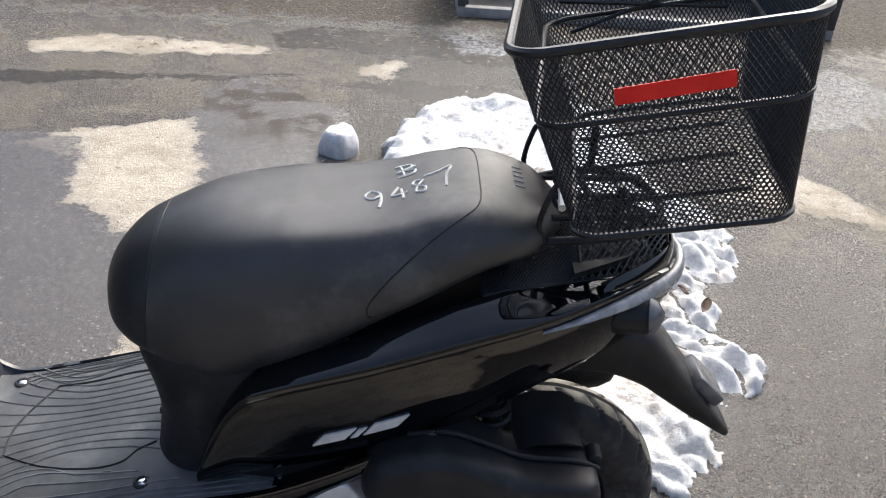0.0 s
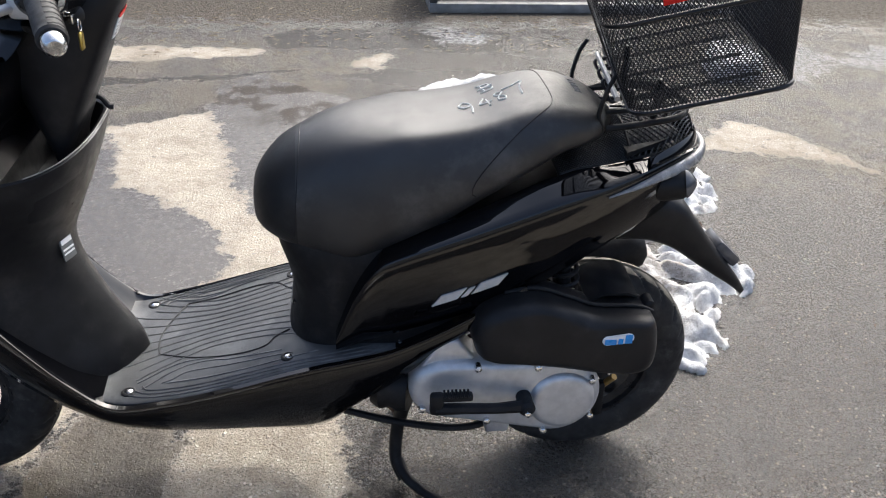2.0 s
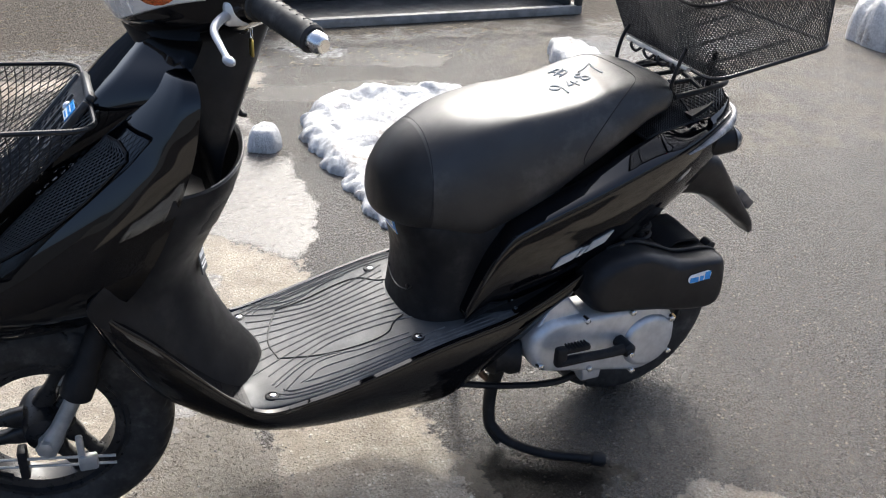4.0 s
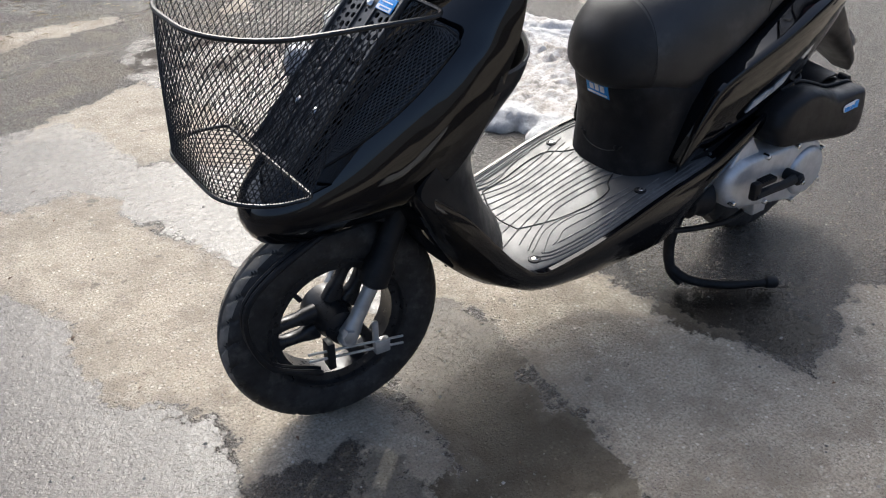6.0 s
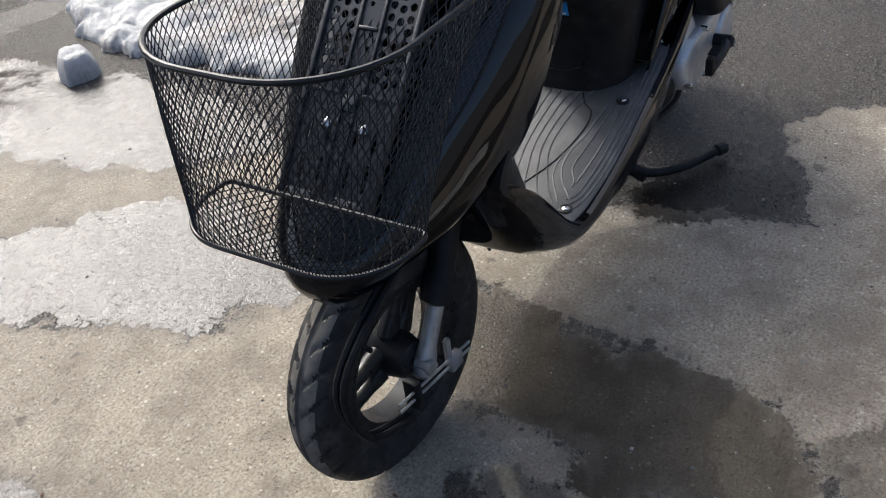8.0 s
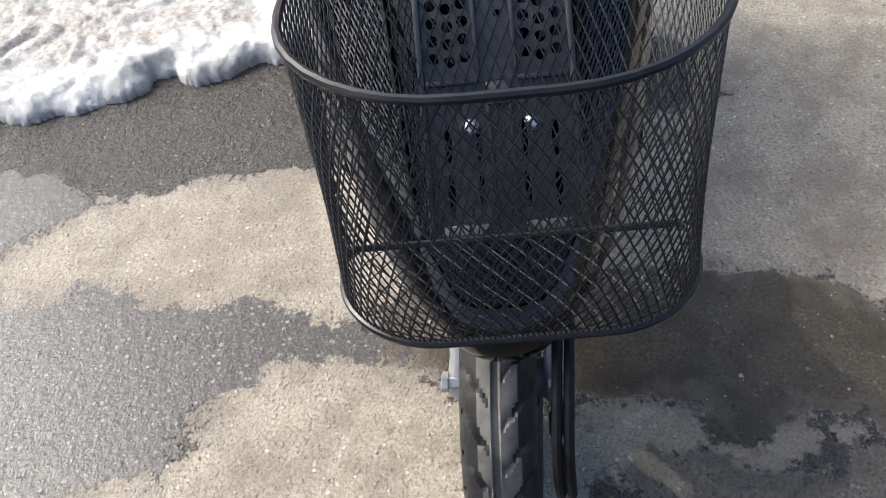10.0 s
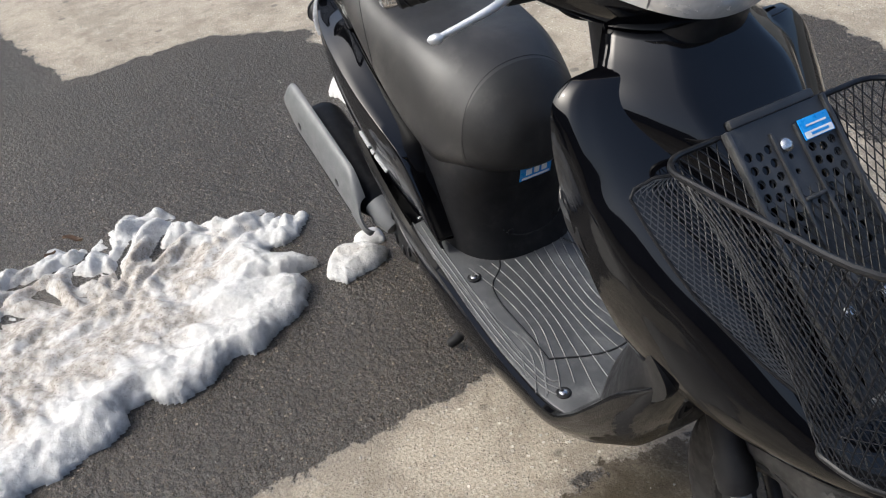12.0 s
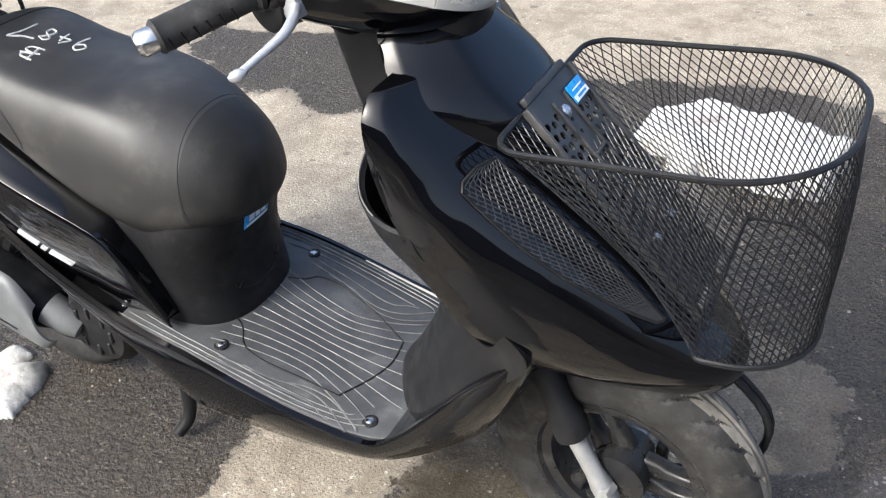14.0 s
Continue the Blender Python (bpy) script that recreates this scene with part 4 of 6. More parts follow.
for side in (-1, 1):
    # wire grille let into the front cover
    def spot(u, v, off=0.0):
        z = 0.545 + 0.185 * v
        y0, y1 = 0.074 + 0.020 * v, 0.150 - 0.016 * (1 - v) - 0.05 * (1 - v) ** 3
        if v > 0.9:
            y1 -= 0.03 * ((v - 0.9) / 0.1) ** 2
        y = y0 + (y1 - y0) * u
        return (front_x(z, y, off), side * y, z + off * 0.7)

    n = 10
    bm = bmesh.new()
    grid = [[bm.verts.new(spot(i / n, j / 24, 0.002)) for i in range(n + 1)] for j in range(25)]
    for j in range(24):
        for i in range(n):
            bm.faces.new((grid[j][i], grid[j][i + 1], grid[j + 1][i + 1], grid[j + 1][i]))
    grille = part("front_grille", bm, GLOSS, front, "black mesh grille in the front cover")
    pairs = lattice(lambda u, v: spot(u, v, 0.0034), 10, 40, closed=False)
    part("mesh", bars(pairs, 0.0009), GRILLE, grille, smooth=False)
    edge = [spot(u, 0, 0.003) for u in np.linspace(0, 1, 8)] + [spot(1, v, 0.003) for v in np.linspace(0.05, 0.95, 20)] + [spot(u, 1, 0.003) for u in np.linspace(1, 0, 8)] + [spot(0, v, 0.003) for v in np.linspace(0.95, 0.05, 20)]
    part("frame", ring_tube(edge, 0.0022), MATTE, grille)

# inner leg shield with its tunnel and open pocket: height, front x, rear x, half width
SHIELD = glide([(0.245, -0.900, -0.796, 0.126), (0.29, -0.915, -0.806, 0.134), (0.345, -0.948, -0.842, 0.142), (0.42, -1.010, -0.878, 0.152), (0.49, -1.075, -0.890, 0.157), (0.55, -1.030, -0.868, 0.160), (0.60, -0.985, -0.846, 0.170), (0.65, -0.958, -0.826, 0.180), (0.690, -0.945, -0.814, 0.182)], 5)


def shield_ring(z, xf, xr, w, inset=0.0, tilt=0.0):
    ring = []
    for a in np.linspace(-90, 90, 33):
        c, s = oval(radians(a), 1.3 + 0.9 * min(1, max(0, (z - 0.33) / 0.28)))
        ring.append((xf + (xr - inset - xf) * c, (w - inset) * s, z - tilt * abs(s) ** 1.5))
    return ring


rings = [shield_ring(z, xf, xr, w, 0, 0.028 * max(0, (z - 0.60) / 0.09)) for z, xf, xr, w in SHIELD]
z, xf, xr, w = SHIELD[-1]
rings += [shield_ring(z + 0.003, xf, xr, w, 0.004, 0.028), shield_ring(z, xf, xr, w, 0.009, 0.028), shield_ring(z - 0.05, xf, xr, w, 0.016, 0.02), shield_ring(z - 0.11, xf, xr - 0.02, w - 0.02, 0.02, 0.0)]
lip = [Vector(p) + Vector((0.0, 0, 0.0012)) for p in shield_ring(SHIELD[-1][0] + 0.003, *SHIELD[-1][1:], 0.002, 0.028)]
shield = part("leg_shield", skin(rings), MATTE, scooter, "matte black inner leg shield with an open pocket")
notice_place = pose(-0.8935, -0.038, 0.487, 0, -8, -22)
bm = block(-0.0012, 0.0012, -0.015, 0.015, -0.019, 0.019, 0.0006, 1)
bm.transform(notice_place)
# thin pale tube that draws the highlight along the pocket lip
part("lip_highlight", tube(lip[4:-4], 0.0010, 6, 1), EDGE, shield, "thin pale line on the pocket lip, drawn as a highlight")
notice_ = part("sticker", bm, GUARD, shield, "small grey and white notice sticker")
for z0, z1 in ((0.009, 0.0175), (-0.002, 0.001), (-0.009, -0.006)):
    bm = block(0.0010, 0.0019, -0.0125, 0.0125, z0, z1, 0)
    bm.transform(notice_place)
    part("print_bar", bm, WHITE, notice_, smooth=False)
COLUMN = glide([(0.58, -0.870, 0.070), (0.66, -0.850, 0.076), (0.709, -0.829, 0.078), (0.773, -0.800, 0.074), (0.828, -0.776, 0.068), (0.875, -0.756, 0.060), (0.905, -0.752, 0.048)], 5)


def column_at(z, y, off=0.0):
    xr, w = (np.interp(z, COLUMN[:, 0], COLUMN[:, k]) for k in (1, 2))
    return (-0.865 + (xr + off + 0.865) * (1 - min(1, abs(y / w)) ** 3) ** (1 / 3), y, z)


column = part("column_cover", skin([[(-0.865 + (xr + 0.865) * oval(a, 3)[0], w * oval(a, 3)[1], z) for a in np.linspace(0, 2 * math.pi, 36, endpoint=False)] for z, xr, w in COLUMN]), MATTE, scooter, "black steering column cover with the key in it")
lock = part("ignition_lock", drum((-0.822, -0.046, 0.866), (-0.812, -0.074, 0.870), [(0, 0.015), (0.9, 0.015), (1, 0.011)], 18), RIM_BLACK, column)
kx, ky, kz = -0.811, -0.080, 0.870
part("key", block(kx - 0.0015, kx + 0.0015, ky - 0.010, ky + 0.008, kz - 0.008, kz + 0.008, 0.001, 1), STEEL, lock)
part("key_ring", ring_tube([(kx + 0.006, ky + 0.007 * math.cos(a), kz - 0.012 + 0.009 * math.sin(a)) for a in np.linspace(0, 2 * math.pi, 18, endpoint=False)], 0.0009), STEEL, lock)
part("key_tag", block(kx + 0.003, kx + 0.008, ky - 0.007, ky + 0.007, kz - 0.046, kz - 0.020, 0.002, 1), worn("brass", (0.45, 0.33, 0.08), (0.6, 0.45, 0.12), 0.3, 0.4, Metallic=0.8), lock, "brass key tag")
part("bag_hook", tube([(-0.838, 0.012, 0.725), (-0.818, 0.012, 0.722), (-0.808, 0.012, 0.708), (-0.800, 0.012, 0.706)], 0.0045, 8), DULL, column)


def column_patch(y0, y1, z0, z1, off):
    return skin([[column_at(z0, y, off), column_at(z1, y, off), column_at(z1, y, off - 0.003), column_at(z0, y, off - 0.003)] for y in np.linspace(y0, y1, 7)])


notice = part("notice", column_patch(-0.022, 0.024, 0.822, 0.860, 0.0012), WHITE, column, "white notice with a red top edge", smooth=False)
part("print_bar", column_patch(-0.022, 0.024, 0.853, 0.860, 0.002), RED, notice, smooth=False)
for q in range(4):
    part("print_bar", column_patch(-0.018, 0.020, 0.827 + 0.0055 * q, 0.8288 + 0.0055 * q, 0.0019), EMBLEM, notice, smooth=False)

# ---- steering ----
STEER = pose(-0.93, 0, 0, 0, 0, -4.9) @ pose(0.93, 0, 0)
STEER_LOW = pose(-1.10, 0, 0, 0, 0, -4.9) @ pose(1.10, 0, 0)


def turned(bm, m=STEER):
    bm.transform(m)
    return bm


# y, centre x, half depth, centre height, half height
BAR = glide([(-0.185, -0.800, 0.024, 0.925, 0.024), (-0.16, -0.815, 0.040, 0.927, 0.038), (-0.13, -0.842, 0.062, 0.930, 0.058), (-0.09, -0.868, 0.086, 0.933, 0.080), (-0.045, -0.884, 0.102, 0.935, 0.092), (0, -0.888, 0.107, 0.936, 0.096),
             (0.045, -0.884, 0.102, 0.935, 0.092), (0.09, -0.868, 0.086, 0.933, 0.080), (0.13, -0.842, 0.062, 0.930, 0.058), (0.16, -0.815, 0.040, 0.927, 0.038), (0.185, -0.800, 0.024, 0.925, 0.024)], 5)


def bar_at(y, a, off=0.0):
    xc, rx, zc, rz = (np.interp(y, BAR[:, 0], BAR[:, k]) for k in (1, 2, 3, 4))
    c, s = oval(radians(a), 2.3)
    return (xc - (rx + off) * c, y, zc + (rz + off) * s)


handlebar = part("handlebar_cover", turned(skin([[bar_at(y, a) for a in np.linspace(0, 360, 36, endpoint=False)] for y in BAR[:, 0]])), GLOSS, scooter, "glossy black handlebar cover with the headlamp")


def lens_span(f):
    """Lower and upper edge of the lens, as angles round the cover; it tapers outwards."""
    return -44 + 36 * f**1.8, 62 - 26 * f**2


def lens_patch(name, y0, y1, material, label):
    bm = bmesh.new()
    rows = []
    for y in np.linspace(y0, y1, 16):
        f = abs(y) / 0.15
        lo, hi = lens_span(f)
        rows.append([bar_at(y, a, 0.0035 if 0 < k < 17 else -0.004) for k, a in enumerate(np.linspace(lo, hi, 18))])
    for y, at in ((y0, 0), (y1, len(rows) + 1)):
        lo, hi = lens_span(abs(y) / 0.15)
        rows.insert(at, [bar_at(y, lo + (hi - lo) * k / 17, -0.004) for k in range(18)])
    return part(name, turned(skin(rows, closed=False)), material, handlebar, label)


lens_patch("headlamp", -0.085, 0.085, LAMP, "clear headlamp with a bright reflector")
for s in (-1, 1):
    lens_patch("front_indicator", *sorted((s * 0.087, s * 0.154)), LAMP, "clear indicator housing")
    bulb = skin([[bar_at(s * (0.116 + 0.023 * math.cos(t) * r), 8 + 23 * math.sin(t) * r, 0.0055 - 0.0015 * r) for t in np.linspace(0, 2 * math.pi, 20, endpoint=False)] for r in (0.05, 0.5, 0.85, 1.0)])
    part("indicator_bulb", turned(bulb), AMBER, handlebar, "orange indicator reflector")
    hole = Vector(bar_at(s * 0.158, 78, -0.004)), Vector(bar_at(s * 0.160, 78, 0.005))
    part("mirror_hole", turned(drum(hole[0], hole[1], [(0, 0.009), (0.8, 0.013), (1, 0.011), (0.9, 0.008), (0.3, 0.007)], 20)), DULL, handlebar)
    grip_a, grip_b = Vector((-0.802, s * 0.180, 0.924)), Vector((-0.752, s * 0.283, 0.902))
    profile = [(0, 0.012), (0.01, 0.021), (0.06, 0.0215), (0.09, 0.0175)] + [(0.1 + 0.86 * q / 8, 0.0176) for q in range(9)] + [(0.97, 0.0185), (1, 0.016)]
    grip = part("grip", turned(drum(grip_a, grip_b, profile, 24)), RUBBER, handlebar, "black ribbed rubber grip")
    part("bar_end", turned(drum(grip_b, grip_b + (grip_b - grip_a).normalized() * 0.020, [(0, 0.0135), (0.75, 0.0135), (1, 0.009)], 18)), STEEL, grip, "silver bar end")
    for q in range(6):
        base = 0.2 + 0.12 * q
        pts = []
        for t in np.linspace(0, 1, 12):
            p = grip_a.lerp(grip_b, base + 0.13 * t)
            ax = (grip_b - grip_a).normalized()
            u = ax.orthogonal().normalized()
            v = ax.cross(u)
            ang = t * 3.6 + 0.4
            pts.append(p + (u * math.cos(ang) + v * math.sin(ang)) * 0.0172)
        part("groove", turned(tube(pts, 0.0016, 5, 0)), DULL, grip)
    lever = part("brake_lever", turned(tube([(-0.832, s * 0.160, 0.908), (-0.850, s * 0.185, 0.906), (-0.862, s * 0.215, 0.900), (-0.858, s * 0.250, 0.889), (-0.853, s * 0.280, 0.880)], [0.0068, 0.0062, 0.0052, 0.0043, 0.0038], 10)), ALLOY, handlebar, "silver brake lever with a ball end")
    part("ball", turned(drum((-0.8585, s * 0.273, 0.882), (-0.8475, s * 0.287, 0.878), [(0, 0.002), (0.2, 0.0052), (0.5, 0.0062), (0.8, 0.0052), (1, 0.002)], 14)), ALLOY, lever)
    part("lever_bracket", turned(block(-0.845, -0.812, min(s * 0.148, s * 0.176), max(s * 0.148, s * 0.176), 0.893, 0.925, 0.006)), ALLOY, handlebar)
    part("brake_cable", turned(tube([(-0.840, s * 0.150, 0.905), (-0.850, s * 0.120, 0.868), (-0.845, s * 0.080, 0.850), (-0.850, s * 0.035, 0.850)], 0.0045, 8)), DULL, handlebar)
switch = part("switch_housing", turned(drum((-0.810, 0.125, 0.905), (-0.798, 0.178, 0.902), [(0, 0.020), (0.1, 0.030), (0.9, 0.029), (1, 0.020)], 22)), MATTE, handlebar, "black switch housing with a yellow button")
part("button", turned(block(-0.785, -0.764, 0.136, 0.158, 0.882, 0.898, 0.003)), YELLOW, switch, "yellow starter button")
part("bar_neck", turned(drum((-0.872, 0, 0.80), (-0.880, 0, 0.875), [(0, 0.044), (0.6, 0.038), (1, 0.042)], 24)), DULL, handlebar)


# ---- wheels ----
def tyre_mesh(cx, R=0.206, half=0.041, steps=264):
    prof = glide([(-0.030, 0.128), (-0.037, 0.140), (-0.0405, 0.158), (-0.039, 0.176), (-0.033, 0.191), (-0.022, 0.2005), (-0.010, 0.2050), (0, R), (0.010, 0.2050), (0.022, 0.2005), (0.033, 0.191), (0.039, 0.176), (0.0405, 0.158), (0.037, 0.140), (0.030, 0.128)], 4)
    rings = []
    for i in range(steps):
        a = 2 * math.pi * i / steps
        ring = []
        for y, r in prof:
            g = 0.0
            if abs(y) < 0.0025:
                g = 0.004
            elif 0.006 < abs(y) < 0.036:
                ph = (a * 26 / (2 * math.pi) + (0.5 if y > 0 else 0) + abs(y) * 26) % 1
                if ph < 0.17:
                    g = 0.0042
            ring.append((cx + (r - g) * math.cos(a), y, 0.206 + (r - g) * math.sin(a)))
        rings.append(ring)
    rings.append(rings[0])
    bm = skin(rings, caps=False)
    bmesh.ops.remove_doubles(bm, verts=bm.verts, dist=1e-6)
    return bm


def wheel(name, cx, m, label):
    tyre = part("tyre", turned(tyre_mesh(cx), m), RUBBER, (hub := part(name, turned(drum((cx, -0.045, 0.206), (cx, 0.045, 0.206), [(0, 0.016), (0.05, 0.030), (0.25, 0.035), (0.5, 0.040), (0.75, 0.046), (0.95, 0.044), (1, 0.020)], 32), m), RIM_BLACK, scooter, label)), "black tyre with slanted tread grooves")
    # road dust on the running surface, paled to look sunlit; clean rubber in the grooves and on the walls
    tyre.data.materials.append(TREAD)
    for face in tyre.data.polygons:
        if math.hypot(face.center.x - cx, face.center.z - 0.206) > 0.2005:
            face.material_index = 1
    prof = [(-0.034, 0.133), (-0.034, 0.126), (-0.026, 0.122), (-0.022, 0.108), (0.022, 0.108), (0.026, 0.122), (0.034, 0.126), (0.034, 0.133), (0.02, 0.124), (-0.02, 0.124)]
    rings = [[(cx + r * math.cos(a), y, 0.206 + r * math.sin(a)) for y, r in prof] for a in np.linspace(0, 2 * math.pi, 64, endpoint=False)]
    bm = skin(rings + [rings[0]], caps=False)
    bmesh.ops.remove_doubles(bm, verts=bm.verts, dist=1e-6)
    part("rim", turned(bm, m), RIM_BLACK, hub, "satin black cast rim")
    for k in range(3):
        a0 = radians(62 + 120 * k)
        for off in (-1, 1):
            rows = []
            for f, gap, wide in ((0.030, 0.017, 0.018), (0.052, 0.017, 0.0155), (0.064, 0.018, 0.0105), (0.080, 0.0185, 0.0095), (0.096, 0.018, 0.0105), (0.112, 0.018, 0.019)):
                ring = []
                for t in np.linspace(0, 2 * math.pi, 12, endpoint=False):
                    c, s = oval(t, 3)
                    side, yy = off * gap + wide * c, 0.013 * s
                    ring.append((cx + f * math.cos(a0) - side * math.sin(a0), yy, 0.206 + f * math.sin(a0) + side * math.cos(a0)))
                rows.append(ring)
            part("spoke", turned(skin(rows), m), RIM_BLACK, hub)
    part("valve", turned(tube([(cx - 0.075, -0.012, 0.206 + 0.085), (cx - 0.062, -0.024, 0.206 + 0.068)], 0.0045, 8, 2), m), DULL, hub)
    return hub


front_wheel = wheel("front_wheel", -1.164, STEER_LOW, "black three-spoke front wheel")
rear_wheel = wheel("rear_wheel", -0.012, Matrix(), "black three-spoke rear wheel")
fork = part("front_fork", turned(tube([(-1.03, 0, 0.50), (-0.93, 0, 0.80)], 0.026, 14, 2), STEER_LOW), DULL, scooter, "front fork with silver lower legs")
for s in (-1, 1):
    part("upper_leg", turned(drum((-1.035, s * 0.056, 0.450), (-1.108, s * 0.056, 0.285), [(0, 0.020), (0.7, 0.021), (0.75, 0.026), (0.97, 0.026), (1, 0.019)], 20), STEER_LOW), DULL, fork)
    part("lower_leg", turned(drum((-1.100, s * 0.056, 0.300), (-1.168, s * 0.056, 0.178), [(0, 0.013), (0.6, 0.0135), (0.75, 0.017), (0.95, 0.0165), (1, 0.009)], 18), STEER_LOW), FORK, fork, "silver lower fork leg")
    part("axle_nut", turned(drum((-1.164, s * 0.050, 0.206), (-1.164, s * 0.080, 0.206), [(0, 0.010), (0.7, 0.010), (0.72, 0.013), (0.95, 0.013), (1, 0.009)], 6), STEER_LOW), FORK, fork)
part("brake_arm", turned(block(-1.118, -1.106, -0.072, -0.062, 0.150, 0.215, 0.004), STEER_LOW), FORK, fork)
part("cable_clamp", turned(block(-1.118, -1.088, -0.078, -0.062, 0.148, 0.176, 0.004), STEER_LOW), FORK, fork)
for z in (0.128, 0.143):
    part("brake_rod", turned(tube([(-1.240, -0.070, z + 0.052), (-1.15, -0.070, z + 0.037), (-1.060, -0.070, z + 0.022)], 0.0024, 8, 2), STEER_LOW), FORK, fork)
part("cable_bracket", turned(block(-1.206, -1.192, -0.076, -0.050, 0.150, 0.205, 0.003), STEER_LOW), DULL, fork)
for y in (-0.05, -0.062):
    part("front_brake_hose", turned(tube([(-1.07, y, 0.44), (-1.20, y - 0.012, 0.42), (-1.33, y - 0.01, 0.33), (-1.315, y - 0.014, 0.21), (-1.22, y - 0.012, 0.15)], 0.0055, 8), STEER_LOW), DULL, fork, "black brake cable looped ahead of the wheel")
rings = []
for a in np.linspace(18, 100, 26):
    ca, sa = math.cos(radians(a)), math.sin(radians(a))
    ring = [(y, r) for y, r in ((-0.058, 0.214), (-0.050, 0.232), (-0.025, 0.240), (0, 0.242), (0.025, 0.240), (0.050, 0.232), (0.058, 0.214), (0.054, 0.212), (0.046, 0.228), (0, 0.237), (-0.046, 0.228), (-0.054, 0.212))]
    rings.append([(-1.164 + r * ca, y, 0.206 + r * sa) for y, r in ring])
part("inner_mudguard", turned(skin(rings), STEER_LOW), DULL, scooter, "black inner front mudguard")

# ---- engine and running gear ----
engine = part("engine_block", block(-0.36, -0.06, -0.105, 0.09, 0.20, 0.34, 0.02, 3), DULL, scooter, "dark engine block with a silver drive case")


def hull(circles, n=40):
    """The outline round several circles of (x, z, radius)."""
    out = []
    for a in np.linspace(0, 2 * math.pi, n, endpoint=False):
        d = (math.cos(a), math.sin(a))
        out.append(max(((x + r * d[0], z + r * d[1]) for x, z, r in circles), key=lambda p: p[0] * d[0] + p[1] * d[1]))
    return out


case = part("drive_case", slab(hull([(-0.296, 0.275, 0.056), (-0.20, 0.292, 0.042), (-0.098, 0.252, 0.076)], 56), -0.100, -0.186, 0.022, 5), ALLOY, engine, "cast silver drive case")
part("case_round", slab(hull([(-0.093, 0.250, 0.058)], 40), -0.17, -0.196, 0.014, 4), ALLOY, case)
part("case_ear", slab([(-0.338, 0.308), (-0.235, 0.322), (-0.272, 0.370), (-0.302, 0.370)], -0.11, -0.17, 0.008, 3), ALLOY, case)
part("case_foot", slab([(-0.215, 0.165), (-0.175, 0.165), (-0.170, 0.205), (-0.22, 0.205)], -0.12, -0.165, 0.006, 3), ALLOY, case)
part("intake_boot", drum((-0.345, -0.13, 0.245), (-0.405, -0.11, 0.245), [(0, 0.040), (0.25, 0.044), (0.5, 0.038), (0.75, 0.044), (1, 0.036)], 24), DULL, engine)
for x, z in ((-0.33, 0.245), (-0.24, 0.325), (-0.14, 0.322), (-0.045, 0.29), (-0.04, 0.215), (-0.12, 0.186), (-0.22, 0.214)):
    part("case_bolt", drum((x, -0.178, z), (x, -0.194, z), [(0, 0.006), (0.9, 0.006), (1, 0.004)], 8), STEEL, case)
kick = part("kick_starter", tube([(-0.160, -0.212, 0.262), (-0.21, -0.222, 0.268), (-0.26, -0.224, 0.272), (-0.312, -0.222, 0.272)], [0.011, 0.009, 0.009, 0.010], 8), DULL, engine, "black folding kick starter")
part("kick_boss", drum((-0.160, -0.186, 0.262), (-0.160, -0.228, 0.262), [(0, 0.013), (0.85, 0.014), (1, 0.008)], 18), DULL, kick)
part("kick_bolt", drum((-0.160, -0.226, 0.258), (-0.160, -0.233, 0.258), [(0, 0.006), (0.8, 0.006), (1, 0.004)], 6), STEEL, kick)
for q in range(7):
    part("tread_rib", block(-0.300 + q * 0.0065, -0.2965 + q * 0.0065, -0.230, -0.211, 0.299, 0.3035, 0.001, 1), DULL, kick)
part("pedal", block(-0.318, -0.252, -0.229, -0.213, 0.289, 0.301, 0.004), DULL, kick)
part("pedal_joint", block(-0.322, -0.300, -0.230, -0.213, 0.264, 0.303, 0.005), DULL, kick)
CLEANER = [(-0.256, 0.392), (-0.233, 0.436), (-0.161, 0.458), (-0.095, 0.440), (-0.050, 0.424), (0.026, 0.419), (0.048, 0.404), (0.055, 0.340), (0.036, 0.313), (-0.025, 0.312), (-0.10, 0.324), (-0.183, 0.340), (-0.238, 0.352)]
cleaner = part("air_cleaner", slab(glide(CLEANER + CLEANER[:1], 4)[:-1], -0.105, -0.213, 0.026, 5), MATTE, engine, "black air cleaner box with a small sticker")
part("cleaner_lip", tube([(-0.20, -0.158, 0.452), (-0.15, -0.162, 0.461), (-0.095, -0.164, 0.444), (-0.05, -0.166, 0.428), (0.02, -0.166, 0.423), (0.05, -0.164, 0.410)], 0.0035, 8), DULL, cleaner)
part("inner_guard", skin([[(x, y0, z), (x, y1, z + 0.010), (x, y1, z + 0.006), (x, y0, z - 0.004)] for x, y0, y1, z in ((-0.060, -0.150, -0.060, 0.424), (-0.030, -0.150, -0.058, 0.437), (0.010, -0.148, -0.056, 0.436), (0.030, -0.140, -0.056, 0.424))]), MATTE, cleaner, "smooth black inner guard over the wheel")
part("cleaner_bolt", drum((0.045, -0.135, 0.418), (0.045, -0.160, 0.416), [(0, 0.010), (0.9, 0.010), (1, 0.006)], 12), DULL, cleaner)
bm = slab(hull([(-0.038, 0.390, 0.009), (-0.004, 0.394, 0.009)], 24), -0.2140, -0.2162, 0.0008, 1)
fi = part("sticker", bm, WHITE, cleaner, "small blue and white sticker")
for x0, x1, z0, z1 in ((-0.043, -0.024, 0.383, 0.393), (-0.021, -0.013, 0.384, 0.394), (-0.010, 0.002, 0.385, 0.401)):
    part("print_bar", block(x0, x1, -0.2172, -0.2158, z0, z1, 0), BLUE, fi, smooth=False)
